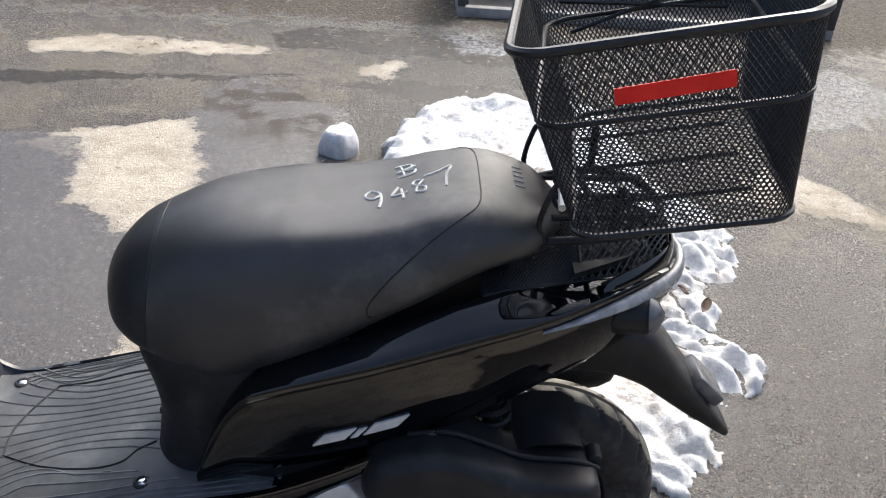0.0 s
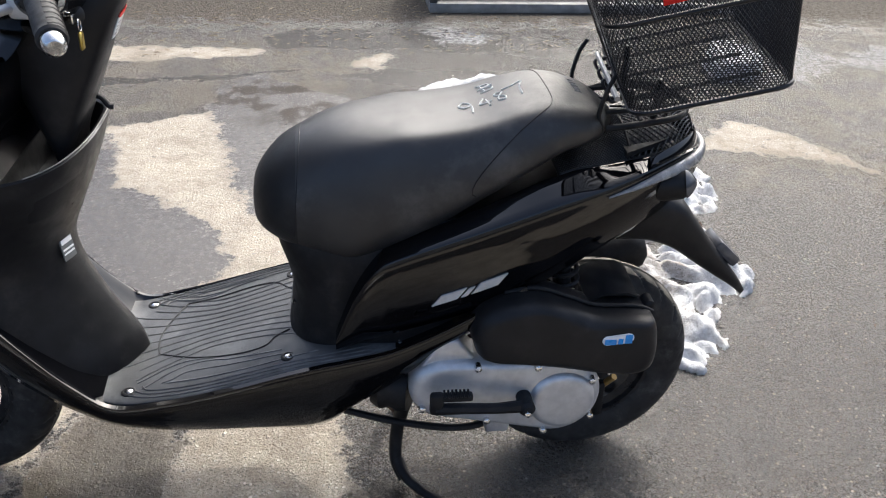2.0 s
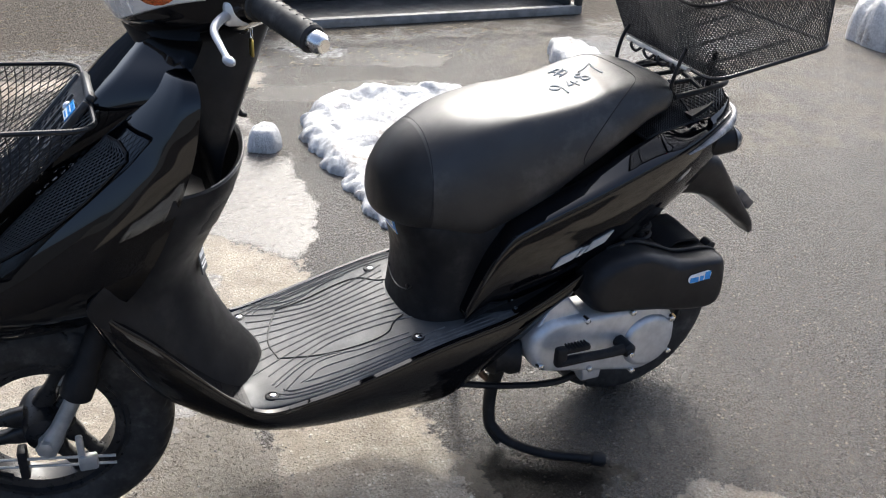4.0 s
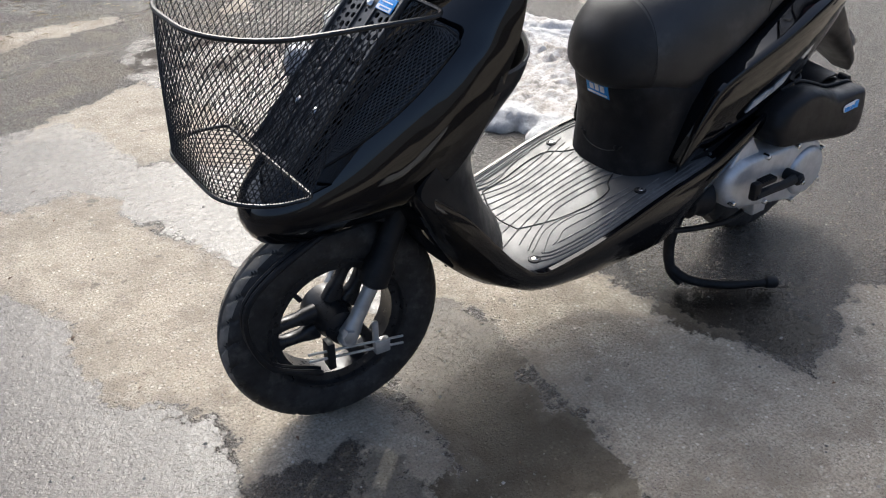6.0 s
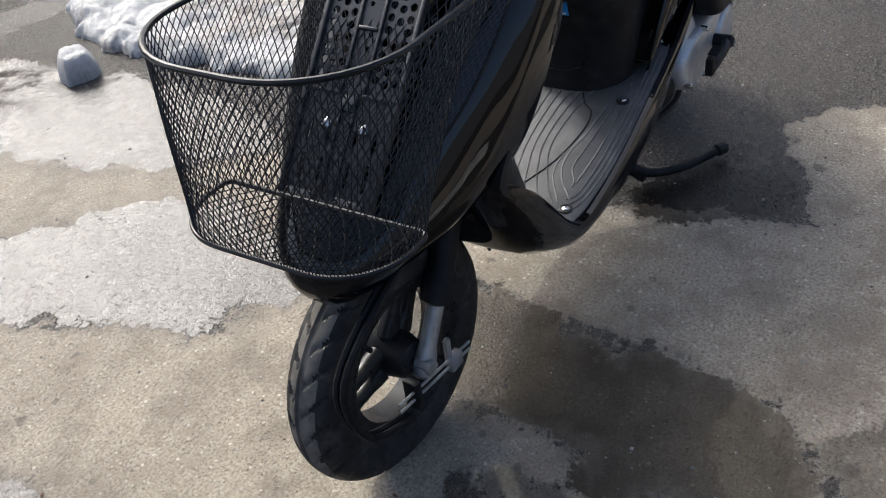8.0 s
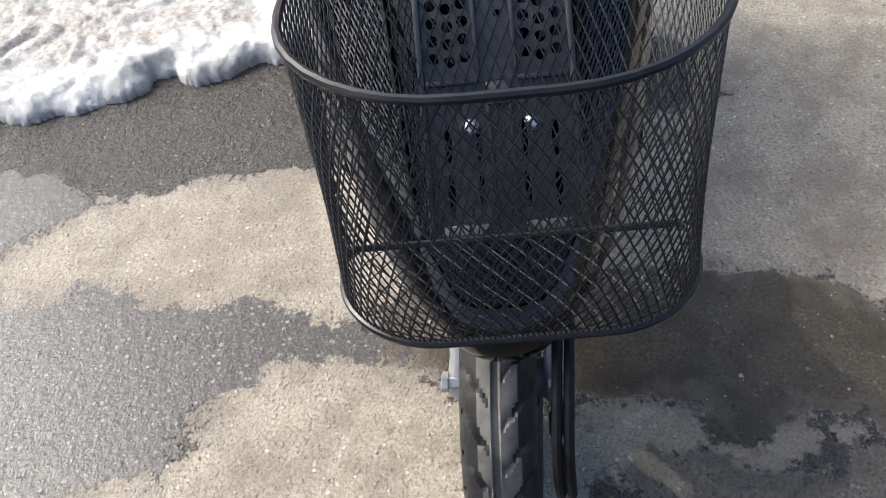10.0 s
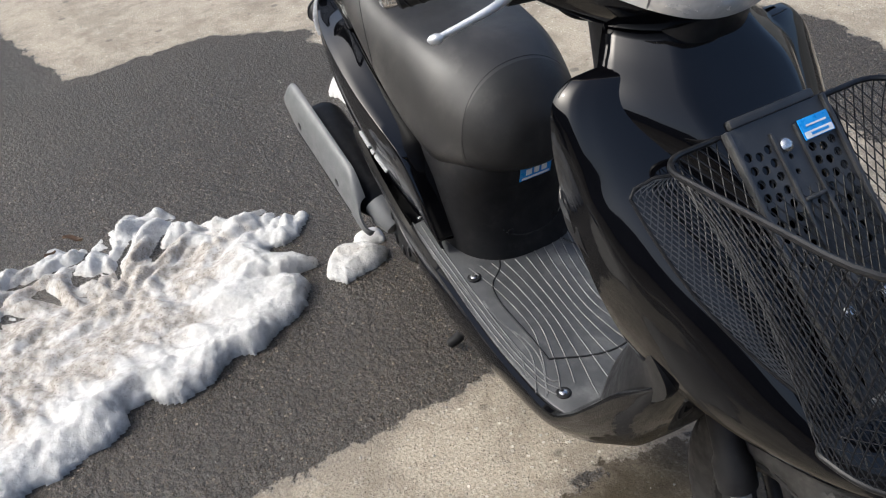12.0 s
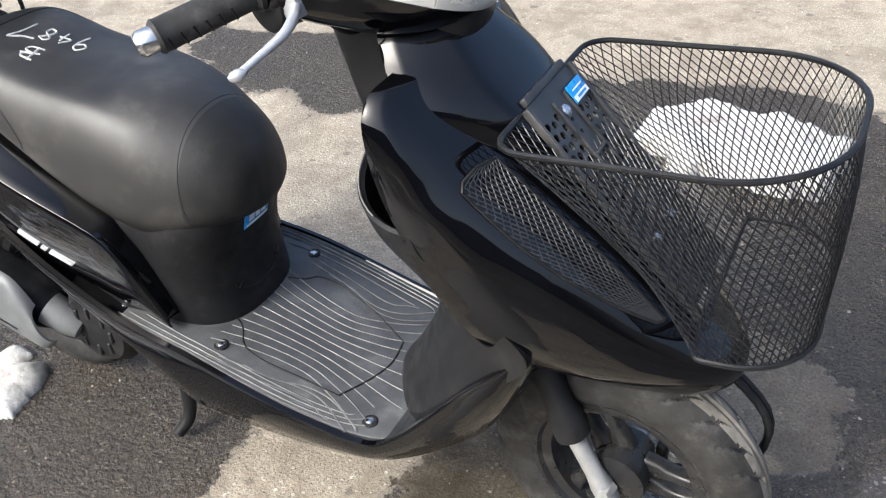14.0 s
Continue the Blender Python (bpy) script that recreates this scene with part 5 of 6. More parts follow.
shock = part("rear_shock", tube([(-0.075, -0.095, 0.34), (-0.105, -0.098, 0.56)], 0.013, 12, 2), DULL, scooter, "dark rear shock absorber with a coil spring")
coil = [(-0.075 - 0.030 * t + 0.024 * math.cos(t * 2 * math.pi * 9), -0.096 + 0.024 * math.sin(t * 2 * math.pi * 9), 0.36 + 0.18 * t) for t in np.linspace(0, 1, 130)]
part("spring", tube(coil, 0.0045, 6, 0), DULL, shock)
muffler = part("muffler", drum((-0.19, 0.136, 0.275), (0.135, 0.140, 0.366), [(0, 0.020), (0.04, 0.036), (0.12, 0.047), (0.9, 0.049), (0.96, 0.044), (1, 0.03)], 32), DULL, scooter, "black muffler with a grey heat guard")
rings = []
for t in np.linspace(0, 1, 30):
    x, z = -0.205 + 0.375 * t, 0.290 + 0.108 * t
    e = max(0.12, 1 - max(0.0, (t - 0.80) / 0.20) ** 2.2) ** 0.5 * max(0.2, 1 - max(0.0, (0.12 - t) / 0.12) ** 2) ** 0.5
    ring = [(x + 0.014 * math.sin(b), 0.150 + 0.050 * max(0.0, math.cos(b)) ** 0.35, z + 0.076 * e * math.sin(b)) for b in np.linspace(radians(-72), radians(76), 21)]
    rings.append(ring + [(x_, y_ - 0.004, z_) for x_, y_, z_ in ring[::-1]])
heat = part("heat_guard", skin(rings), GUARD, muffler, "flat grey heat guard with two holes")
for t in (0.29, 0.79):
    part("guard_hole", drum((-0.205 + 0.375 * t, 0.188, 0.290 + 0.108 * t), (-0.205 + 0.375 * t, 0.2012, 0.290 + 0.108 * t), [(0, 0.009), (0.95, 0.009), (1, 0.006)], 16), DULL, heat)
part("groove", tube([(-0.15, 0.1995, 0.275), (-0.02, 0.1995, 0.312), (0.12, 0.1995, 0.352)], 0.0014, 6), DULL, heat)
part("exhaust_pipe", tube([(-0.18, 0.140, 0.282), (-0.21, 0.125, 0.240), (-0.26, 0.10, 0.215), (-0.33, 0.06, 0.215)], 0.014, 12), STEEL, muffler)
part("pipe_shield", drum((-0.185, 0.150, 0.296), (-0.240, 0.142, 0.262), [(0, 0.030), (0.6, 0.028), (1, 0.020)], 20), GUARD, muffler)
part("fan_cover", drum((-0.27, 0.07, 0.265), (-0.27, 0.145, 0.265), [(0, 0.078), (0.7, 0.078), (0.95, 0.062), (1, 0.03)], 32), DULL, engine)
for q in range(8):
    a = q * math.pi / 4
    part("fan_slot", block(-0.27 + 0.04 * math.cos(a) - 0.004, -0.27 + 0.04 * math.cos(a) + 0.004, 0.140, 0.1475, 0.265 + 0.04 * math.sin(a) - 0.012, 0.265 + 0.04 * math.sin(a) + 0.012, 0.002, 1), RIM_BLACK, engine)
stand = part("centre_stand", tube([(-0.345, -0.085, 0.185), (-0.345, 0.085, 0.185)], 0.011, 10, 2), DULL, scooter, "black steel centre stand with a foot pedal")
for s in (-1, 1):
    part("leg", tube([(-0.345, s * 0.075, 0.190), (-0.362, s * 0.070, 0.110), (-0.366, s * 0.085, 0.045), (-0.352, s * 0.110, 0.014)], [0.014, 0.013, 0.012, 0.011], 10), DULL, stand)
part("pedal_arm", tube([(-0.366, -0.083, 0.045), (-0.345, -0.125, 0.026), (-0.29, -0.180, 0.020), (-0.205, -0.230, 0.021)], [0.012, 0.010, 0.009, 0.009], 10), DULL, stand)
part("pedal_end", drum((-0.212, -0.224, 0.021), (-0.186, -0.242, 0.022), [(0, 0.008), (0.2, 0.014), (0.8, 0.014), (1, 0.009)], 14), DULL, stand)
part("stand_spring", tube([(-0.40, -0.05, 0.175), (-0.352, -0.062, 0.120)], 0.007, 8, 2), BROWN, stand)
part("rear_brake_cable", tube([(-0.48, -0.10, 0.185), (-0.36, -0.13, 0.168), (-0.24, -0.14, 0.160), (-0.14, -0.115, 0.185), (-0.02, -0.09, 0.20)], 0.0065, 8), DULL, engine)
part("spring_rod", tube([(0.0, -0.10, 0.20), (0.018, -0.125, 0.245)], 0.006, 8, 2), worn("gold_spring", (0.30, 0.18, 0.05), (0.40, 0.26, 0.09), 0.4, 0.55, Metallic=0.6), engine)
part("brake_lever_arm", block(-0.008, 0.008, -0.118, -0.102, 0.150, 0.225, 0.004), DULL, engine)


# ---- baskets ----
def loop(rows, n=120):
    """A closed smooth line through few points, evenly divided."""
    p = np.array(rows, float)
    p = np.vstack([p, p[:1]])
    fine = np.vstack([np.linspace(a, b, 40, endpoint=False) for a, b in zip(p, p[1:])])
    d = np.r_[0, np.cumsum(np.linalg.norm(np.diff(np.vstack([fine, fine[:1]]), axis=0), axis=1))]
    t = np.linspace(0, d[-1], n, endpoint=False)
    full = np.vstack([fine, fine[:1]])
    return np.stack([np.interp(t, d, full[:, k]) for k in range(3)], 1)


def rounded(x0, x1, half, r0, r1, z0, z1, n=160):
    """A rounded oblong from x0 (front) to x1 (rear), with corner radii r0 and r1, sloping from z0 to z1; starts at the rear middle."""
    pts = [(x1, 0)]
    for cx, cy, r, a0 in ((x1 - r1, half - r1, r1, 0), (x0 + r0, half - r0, r0, 90), (x0 + r0, -half + r0, r0, 180), (x1 - r1, -half + r1, r1, 270)):
        pts += [(cx + r * math.cos(radians(a)), cy + r * math.sin(radians(a))) for a in np.linspace(a0, a0 + 90, 10)]
    return loop([(x, y, z0 + (z1 - z0) * (x - x0) / (x1 - x0)) for x, y in pts], n)


def on_loop(line, u):
    k = (u % 1) * len(line)
    i, f = int(k) % len(line), k - int(k)
    return line[i] * (1 - f) + line[(i + 1) % len(line)] * f


# front basket
SHIFT = np.array([0, -0.015, 0])
TOP = rounded(-1.370, -1.028, 0.156, 0.125, 0.035, 0.787, 0.768) + SHIFT
LOW = rounded(-1.374, -1.256, 0.148, 0.085, 0.012, 0.560, 0.552) + SHIFT
basket = part("front_basket", ring_tube(TOP, 0.0036, 8), WIRE, scooter, "black wire-mesh front basket")
part("bottom_rim", ring_tube(LOW, 0.0034, 8), WIRE, basket)
part("wire_mesh", bars(lattice(lambda u, v: on_loop(TOP, u) * (1 - v) + on_loop(LOW, u) * v + np.array([-0.006 * math.sin(math.pi * v), 0, 0]), 90, 26), 0.0008), WIRE, basket, "black diamond wire mesh", smooth=False, kind="stuff")


def bottom_at(u, v):
    a, b = on_loop(LOW, 0.5 + 0.5 * u), on_loop(LOW, 0.5 - 0.5 * u)
    return a * (1 - v) + b * v + np.array([0, 0, 0.001])


part("bottom_mesh", bars(lattice(bottom_at, 14, 28, closed=False), 0.0008), WIRE, basket, smooth=False, kind="stuff")


# pressed back plate: along the slope s from top to bottom, across y
def plate_at(s, y, off=0.0):
    x, z = -1.030 - 0.215 * s, 0.772 - 0.228 * s
    return Vector((x - 0.712 * off, y - 0.010, z + 0.70 * off))


def plate_block(s0, s1, y0, y1, o0, o1, bevel=0.002):
    bm = bmesh.new()
    vs = [bm.verts.new(plate_at(s, y, o)) for s, y, o in ((s0, y0, o0), (s1, y0, o0), (s1, y1, o0), (s0, y1, o0), (s0, y0, o1), (s1, y0, o1), (s1, y1, o1), (s0, y1, o1))]
    for f in ((0, 1, 2, 3), (7, 6, 5, 4), (0, 4, 5, 1), (1, 5, 6, 2), (2, 6, 7, 3), (3, 7, 4, 0)):
        bm.faces.new([vs[k] for k in f])
    if bevel:
        bmesh.ops.bevel(bm, geom=bm.edges[:], offset=bevel, segments=2, affect="EDGES", profile=0.5)
    return bm


def holed(s0, s1, y0, y1, o, holes, thick=0.003):
    """A plate with real holes: a fine grid with the cells inside the holes left out and their rims drawn to the circle."""
    bm = bmesh.new()
    length = 0.311
    ns, ny = max(2, int((s1 - s0) * length / 0.0022)), max(2, int((y1 - y0) / 0.0022))
    grid = {}
    for i in range(ns + 1):
        for j in range(ny + 1):
            grid[i, j] = [s0 + (s1 - s0) * i / ns, y0 + (y1 - y0) * j / ny]
    dead = set()
    for i in range(ns):
        for j in range(ny):
            s, y = s0 + (s1 - s0) * (i + 0.5) / ns, y0 + (y1 - y0) * (j + 0.5) / ny
            for hs, hy, rs, ry in holes:
                if ((s - hs) * length / rs) ** 2 + ((y - hy) / ry) ** 2 < 1:
                    dead.add((i, j))
    for (i, j), p in grid.items():
        around = [(i - 1, j - 1), (i - 1, j), (i, j - 1), (i, j)]
        if any(c in dead for c in around) and any(c not in dead and 0 <= c[0] < ns and 0 <= c[1] < ny for c in around):
            hs, hy, rs, ry = min(holes, key=lambda h: abs(((p[0] - h[0]) * length / h[2]) ** 2 + ((p[1] - h[1]) / h[3]) ** 2 - 1))
            q = math.hypot((p[0] - hs) * length / rs, (p[1] - hy) / ry) or 1
            p[0], p[1] = hs + (p[0] - hs) / q, hy + (p[1] - hy) / q
    vs = {}

    def v(i, j, k):
        if (i, j, k) not in vs:
            vs[i, j, k] = bm.verts.new(plate_at(*grid[i, j], o - k * thick))
        return vs[i, j, k]

    live = {(i, j) for i in range(ns) for j in range(ny)} - dead
    for i, j in live:
        for k in (0, 1):
            bm.faces.new((v(i, j, k), v(i + 1, j, k), v(i + 1, j + 1, k), v(i, j + 1, k)))
        for (di, dj), (a, b) in {(-1, 0): ((i, j), (i, j + 1)), (1, 0): ((i + 1, j), (i + 1, j + 1)), (0, -1): ((i, j), (i + 1, j)), (0, 1): ((i, j + 1), (i + 1, j + 1))}.items():
            if (i + di, j + dj) not in live:
                bm.faces.new((v(*a, 0), v(*b, 0), v(*b, 1), v(*a, 1)))
    return bm


round_holes, slots = [], []
for side in (-1, 1):
    for i in range(9):
        for j in range(3):
            s = 0.105 + i * 0.049
            if i in (4,) and j == 1:
                continue
            round_holes.append((s + 0.012 * (j % 2), side * (0.036 + 0.0135 * (j - 1) + 0.004), 0.0050, 0.0050))
    for q, y in enumerate((0.020, 0.047)):
        for s in (0.735, 0.875):
            slots.append((s, side * y, 0.018, 0.0032 if q else 0.0026))
for s in (0.155, 0.21, 0.33, 0.385):
    round_holes.append((s, 0.004 * (1 if s < 0.3 else -1), 0.0032, 0.0032))
plate = part("back_plate", holed(0.0, 1.0, -0.066, 0.066, 0.004, round_holes + slots), PLATE, basket, "black pressed plastic back plate with holes and slots")
for y0, y1 in ((-0.069, -0.063), (0.063, 0.069)):
    part("plate_rim", plate_block(0.0, 1.0, y0, y1, -0.002, 0.009), PLATE, plate)
part("plate_rim", plate_block(-0.035, 0.0, -0.058, 0.058, -0.006, 0.007, 0.003), PLATE, plate)
part("plate_rim", plate_block(0.985, 1.01, -0.066, 0.066, -0.006, 0.006, 0.002), PLATE, plate)
part("rib", plate_block(0.30, 0.315, -0.014, 0.014, 0.003, 0.009), PLATE, plate)
part("boss", plate_block(0.57, 0.64, -0.012, 0.012, 0.003, 0.010, 0.004), PLATE, plate)
for side in (-1, 1):
    part("rib", plate_block(0.06, 0.565, side * 0.0165 - 0.002, side * 0.0165 + 0.002, 0.003, 0.0075, 0.001), PLATE, plate)
    part("rib", plate_block(0.56, 0.575, min(side * 0.016, side * 0.062), max(side * 0.016, side * 0.062), 0.003, 0.0075, 0.001), PLATE, plate)
    part("rib", plate_block(0.60, 0.96, side * 0.0095 - 0.002, side * 0.0095 + 0.002, 0.003, 0.007, 0.001), PLATE, plate)
    part("clip", plate_block(0.965, 0.995, min(side * 0.016, side * 0.056), max(side * 0.016, side * 0.056), 0.005, 0.011, 0.002), EDGE, plate, "pale worn plastic clip")
for s, y in ((0.115, 0.004), (0.695, 0.026), (0.695, -0.028)):
    a, b = plate_at(s, y, 0.003), plate_at(s, y, 0.010)
    part("mounting_screw", drum(a, b, [(0, 0.0078), (0.5, 0.0078), (0.9, 0.005), (1, 0.002)], 18), STEEL, plate, "bright cross-head screw")
label = part("label", plate_block(0.055, 0.130, -0.060, -0.018, 0.0078, 0.0092, 0.0006), BLUE, plate, "blue and white label")
part("print_bar", plate_block(0.103, 0.127, -0.058, -0.020, 0.0090, 0.0098, 0), WHITE, label, smooth=False)
part("print_bar", plate_block(0.080, 0.086, -0.054, -0.026, 0.0090, 0.0097, 0), WHITE, label, smooth=False)
part("print_bar", plate_block(0.110, 0.119, -0.052, -0.028, 0.0096, 0.0102, 0), BLUE, label, smooth=False)

# rear basket, standing askew on the carrier
RB = pose(0.088, 0.001, 0.775, -0.9, -14.7, -8.5)


def rb(line):
    return np.array([RB @ Vector(p) for p in line])


R_LOW = rb(rounded(-0.100, 0.131, 0.185, 0.03, 0.03, 0, 0, 200))
R_MID = rb(rounded(-0.123, 0.148, 0.200, 0.035, 0.035, 0.137, 0.137, 200))
R_TOP = rb(rounded(-0.140, 0.160, 0.212, 0.04, 0.04, 0.218, 0.218, 200))
rear = part("rear_basket", ring_tube(R_TOP, 0.0055, 8), WIRE, scooter, "black fine-mesh rear basket with a red strip")
part("middle_band", ring_tube(R_MID, 0.0036, 8), WIRE, rear)
part("bottom_rim", ring_tube(R_LOW, 0.004, 8), WIRE, rear)


def rear_at(u, v):
    return on_loop(R_TOP, u) * (1 - v) + on_loop(R_LOW, u) * v


part("wire_mesh", bars(lattice(rear_at, 210, 44), 0.00085), WIRE, rear, "fine black wire mesh", smooth=False, kind="stuff")


def rear_floor(u, v):
    a, b = on_loop(R_LOW, 0.5 + 0.5 * u), on_loop(R_LOW, 0.5 - 0.5 * u)
    return a * (1 - v) + b * v


part("bottom_mesh", bars(lattice(rear_floor, 30, 66, closed=False), 0.0008), WIRE, rear, smooth=False, kind="stuff")
bm = bmesh.new()
cols = []
for x in np.linspace(-0.043, 0.071, 10):
    cols.append([[RB @ Vector((x, -(0.2040 + 0.0022 * k) - (0.0025 if f else 0.0), (0.1545 if not f else 0.172) + 0.035 * (x + 0.043))) for f in (0, 1)] for k in (0, 1)])
part("red_strip", skin([[c[0][0], c[0][1], c[1][1], c[1][0]] for c in cols]), RED, rear, "plain red reflective strip")
for a, b in (((-0.10, 0.19, 0.165), (0.12, 0.19, 0.125)), ((-0.09, 0.19, 0.12), (0.13, 0.19, 0.172))):
    part("brace_wire", tube([RB @ Vector(a), RB @ Vector(b)], 0.003, 6, 2), WIRE, rear)
for y in (-0.10, 0, 0.10):
    part("floor_wire", tube([RB @ Vector((-0.09, y, -0.003)), RB @ Vector((0.10, y, -0.003))], 0.003, 6, 2), WIRE, rear)

# carrier with its net behind the seat
carrier = part("rear_carrier", tube([(-0.045, -0.085, 0.700), (0.02, -0.092, 0.712), (0.080, -0.070, 0.716), (0.105, 0, 0.718), (0.080, 0.070, 0.716), (0.02, 0.092, 0.712), (-0.045, 0.085, 0.700)], 0.0055, 10), DULL, scooter, "black steel rear carrier with a net behind the seat")
for y in (-0.055, 0.0, 0.055):
    part("cross_bar", tube([(-0.04, y, 0.716), (0.09, y * 0.9, 0.724)], 0.0045, 8, 2), DULL, carrier)
for x in (0.01, 0.06):
    part("cross_bar", tube([(x, -0.090 + x * 0.3, 0.712), (x, 0, 0.728), (x, 0.090 - x * 0.3, 0.712)], 0.0045, 8, 4), DULL, carrier)


def net_at(x0, x1):
    def spot(u, v):
        x = x0 + (x1 - x0) * u
        crease, w = (np.interp(x, COVER[:, 0], COVER[:, k]) for k in (2, 3))
        q = 2 * v - 1
        lift = 0.036 * min(1.0, max(0.0, (x + 0.14) / 0.12)) * (1 - abs(q) ** 2)
        inward = 0.048 if x < -0.03 else max(0.020, 0.048 - 0.26 * (x + 0.03))
        return (x, (w - inward) * q, crease + flange(x) - 0.001 + lift)
    return spot


part("carrier_plate", skin([[(x, (np.interp(x, COVER[:, 0], COVER[:, 3]) - 0.040) * q, np.interp(x, COVER[:, 0], COVER[:, 2]) + flange(x) + (0.014 if up else 0.006)) for up in (1, 0) for q in ((-1, 0, 1) if up else (1, 0, -1))] for x in np.linspace(-0.01, 0.092, 8)]), DULL, carrier, "dull black carrier plate under the net")
part("fine_net", bars(lattice(net_at(-0.12, 0.0), 26, 66, closed=False), 0.0010), WIRE, carrier, "fine black net beside the seat", smooth=False)
part("wide_net", bars(lattice(net_at(0.0, 0.118), 12, 30, closed=False), 0.0012), WIRE, carrier, "wide black net over the tail", smooth=False)
for x in (-0.12, 0.0, 0.118):
    f = net_at(x, x)
    part("net_hem", tube([f(0, v) for v in np.linspace(0, 1, 15)], 0.0028, 6, 1), DULL, carrier)
for s in (-1, 1):
    f = net_at(-0.12, 0.118)
    part("net_hem", tube([f(u, 0.5 + s * 0.5) for u in np.linspace(0, 1, 16)], 0.0028, 6, 1), DULL, carrier)
    part("stay", tube([(-0.05, s * 0.085, 0.700), (-0.060, s * 0.088, 0.725), (-0.052, s * 0.09, 0.765), (-0.040, s * 0.088, 0.790)], 0.0036, 8), DULL, carrier)
    part("stay", tube([(0.03, s * 0.08, 0.715), (0.03, s * 0.085, 0.780)], 0.0055, 8, 2), DULL, carrier)
for q in range(4):
    y = -0.09 + q * 0.055
    part("hook", tube([RB @ Vector((-0.098, y, 0.0)), RB @ Vector((-0.118, y + 0.006, -0.010)), RB @ Vector((-0.122, y + 0.016, 0.004)), RB @ Vector((-0.102, y + 0.022, 0.002))], 0.003, 6), WIRE, carrier)
part("hook_bar", tube([RB @ Vector((-0.112, -0.12, 0.006)), RB @ Vector((-0.115, 0.12, 0.006))], 0.0045, 8, 2), FORK, carrier)


# ---- snow ----
def snow_heap(place, outline, height, seed, label, dirty=True, res=0.0065, rough=1.0):
    """A flat-bottomed heap whose edge wanders round an outline."""
    big = len(outline) > 9
    line = [Vector((x, y, 0)) for x, y in glide(outline + outline[:1], 8)[:, :2]]
    xs, ys = [p.x for p in line], [p.y for p in line]

    bm = bmesh.new()
    grid = {}
    nx, ny = int((max(xs) - min(xs) + 0.1) / res), int((max(ys) - min(ys) + 0.1) / res)
    gx, gy = np.meshgrid(min(xs) - 0.05 + np.arange(nx) * res, min(ys) - 0.05 + np.arange(ny) * res, indexing="ij")
    odd, best = np.zeros(gx.shape, bool), np.full(gx.shape, 9.0)
    for a, b in zip(line, line[1:] + line[:1]):
        odd ^= ((a.y > gy) != (b.y > gy)) & (gx < (b.x - a.x) * (gy - a.y) / (b.y - a.y + 1e-12) + a.x)
        d = b - a
        t = np.clip(((gx - a.x) * d.x + (gy - a.y) * d.y) / (d.length_squared + 1e-12), 0, 1)
        best = np.minimum(best, np.hypot(a.x + d.x * t - gx, a.y + d.y * t - gy))
    depth = np.where(odd, best, -best)
    for i in range(nx):
        for j in range(ny):
            if depth[i, j] < -0.06:
                continue
            px, py = gx[i, j], gy[i, j]
            q = Vector((px * 6, py * 6, seed))
            d = depth[i, j] + 0.05 * rough * (noise.fractal(q * 1.3, 0.9, 2.1, 4) * 0.8 + 0.12 * noise.noise(q * 5.0))
            if d < -0.012:
                continue
            t = min(1.0, max(0.0, (d + 0.012) / (0.075 if big else 0.035)))
            rim = (1 - (1 - t) ** 2) ** 0.6
            w = q + Vector((noise.noise(q * 0.9), noise.noise(q * 0.9 + Vector((5, 2, 1))), 0)) * 0.5
            w2 = Vector((w.x * 0.75 + w.y * 0.45, w.y * 1.25 - w.x * 0.35, w.z))
            lump = 0.16 + abs(noise.noise(w * 0.7)) * 0.55 + abs(noise.noise(w * 1.5 + Vector((3, 1, 7)))) * 0.80 + abs(noise.noise(w2 * 2.6)) * 0.55 + abs(noise.noise(w * 6.0)) * 0.20 + 0.10 * noise.fractal(q * 12, 0.9, 2.1, 3)
            deep = min(1.0, max(0.0, (d - 0.05) / 0.07)) if big else 0.3
            lump = lump * deep + (1 - deep) * (0.66 + 0.35 * noise.noise(q * 0.8) + 0.22 * noise.noise(q * 2.4) + 0.10 * noise.fractal(q * 9, 0.9, 2.1, 3))
            rise = 1 - 0.50 * min(1.0, max(0.0, (d - 0.035) / 0.10)) if big else 1.0
            thin = min(1.0, max(0.0, (px - 0.18) / 0.22)) * min(1.0, max(0.0, (1.5 - py) / 0.4)) if big else 0.0
            ragged = abs(noise.noise(w * 1.9)) * 1.1 + abs(noise.noise(w * 4.4)) * 0.5 + abs(noise.noise(w * 9.0)) * 0.16 - 0.18
            h = height * rim * max(0.05, (0.30 + lump) * rise * (1 - thin) + thin * ragged * 1.15)
            grid[i, j] = bm.verts.new((px, py, h - 0.004))
    for (i, j), v in grid.items():
        if all(k in grid for k in ((i + 1, j), (i + 1, j + 1), (i, j + 1))):
            bm.faces.new((v, grid[i + 1, j], grid[i + 1, j + 1], grid[i, j + 1]))
    edge = [e for e in bm.edges if e.is_boundary]
    ex = bmesh.ops.extrude_edge_only(bm, edges=edge)
    for g in ex["geom"]:
        if isinstance(g, bmesh.types.BMVert):
            g.co.z = -0.012
    bmesh.ops.delete(bm, geom=[v for v in bm.verts if not v.link_faces], context="VERTS")
    return tagged(part("snow_mound", bm, SNOW, None, label, smooth="soft"), category="snow")


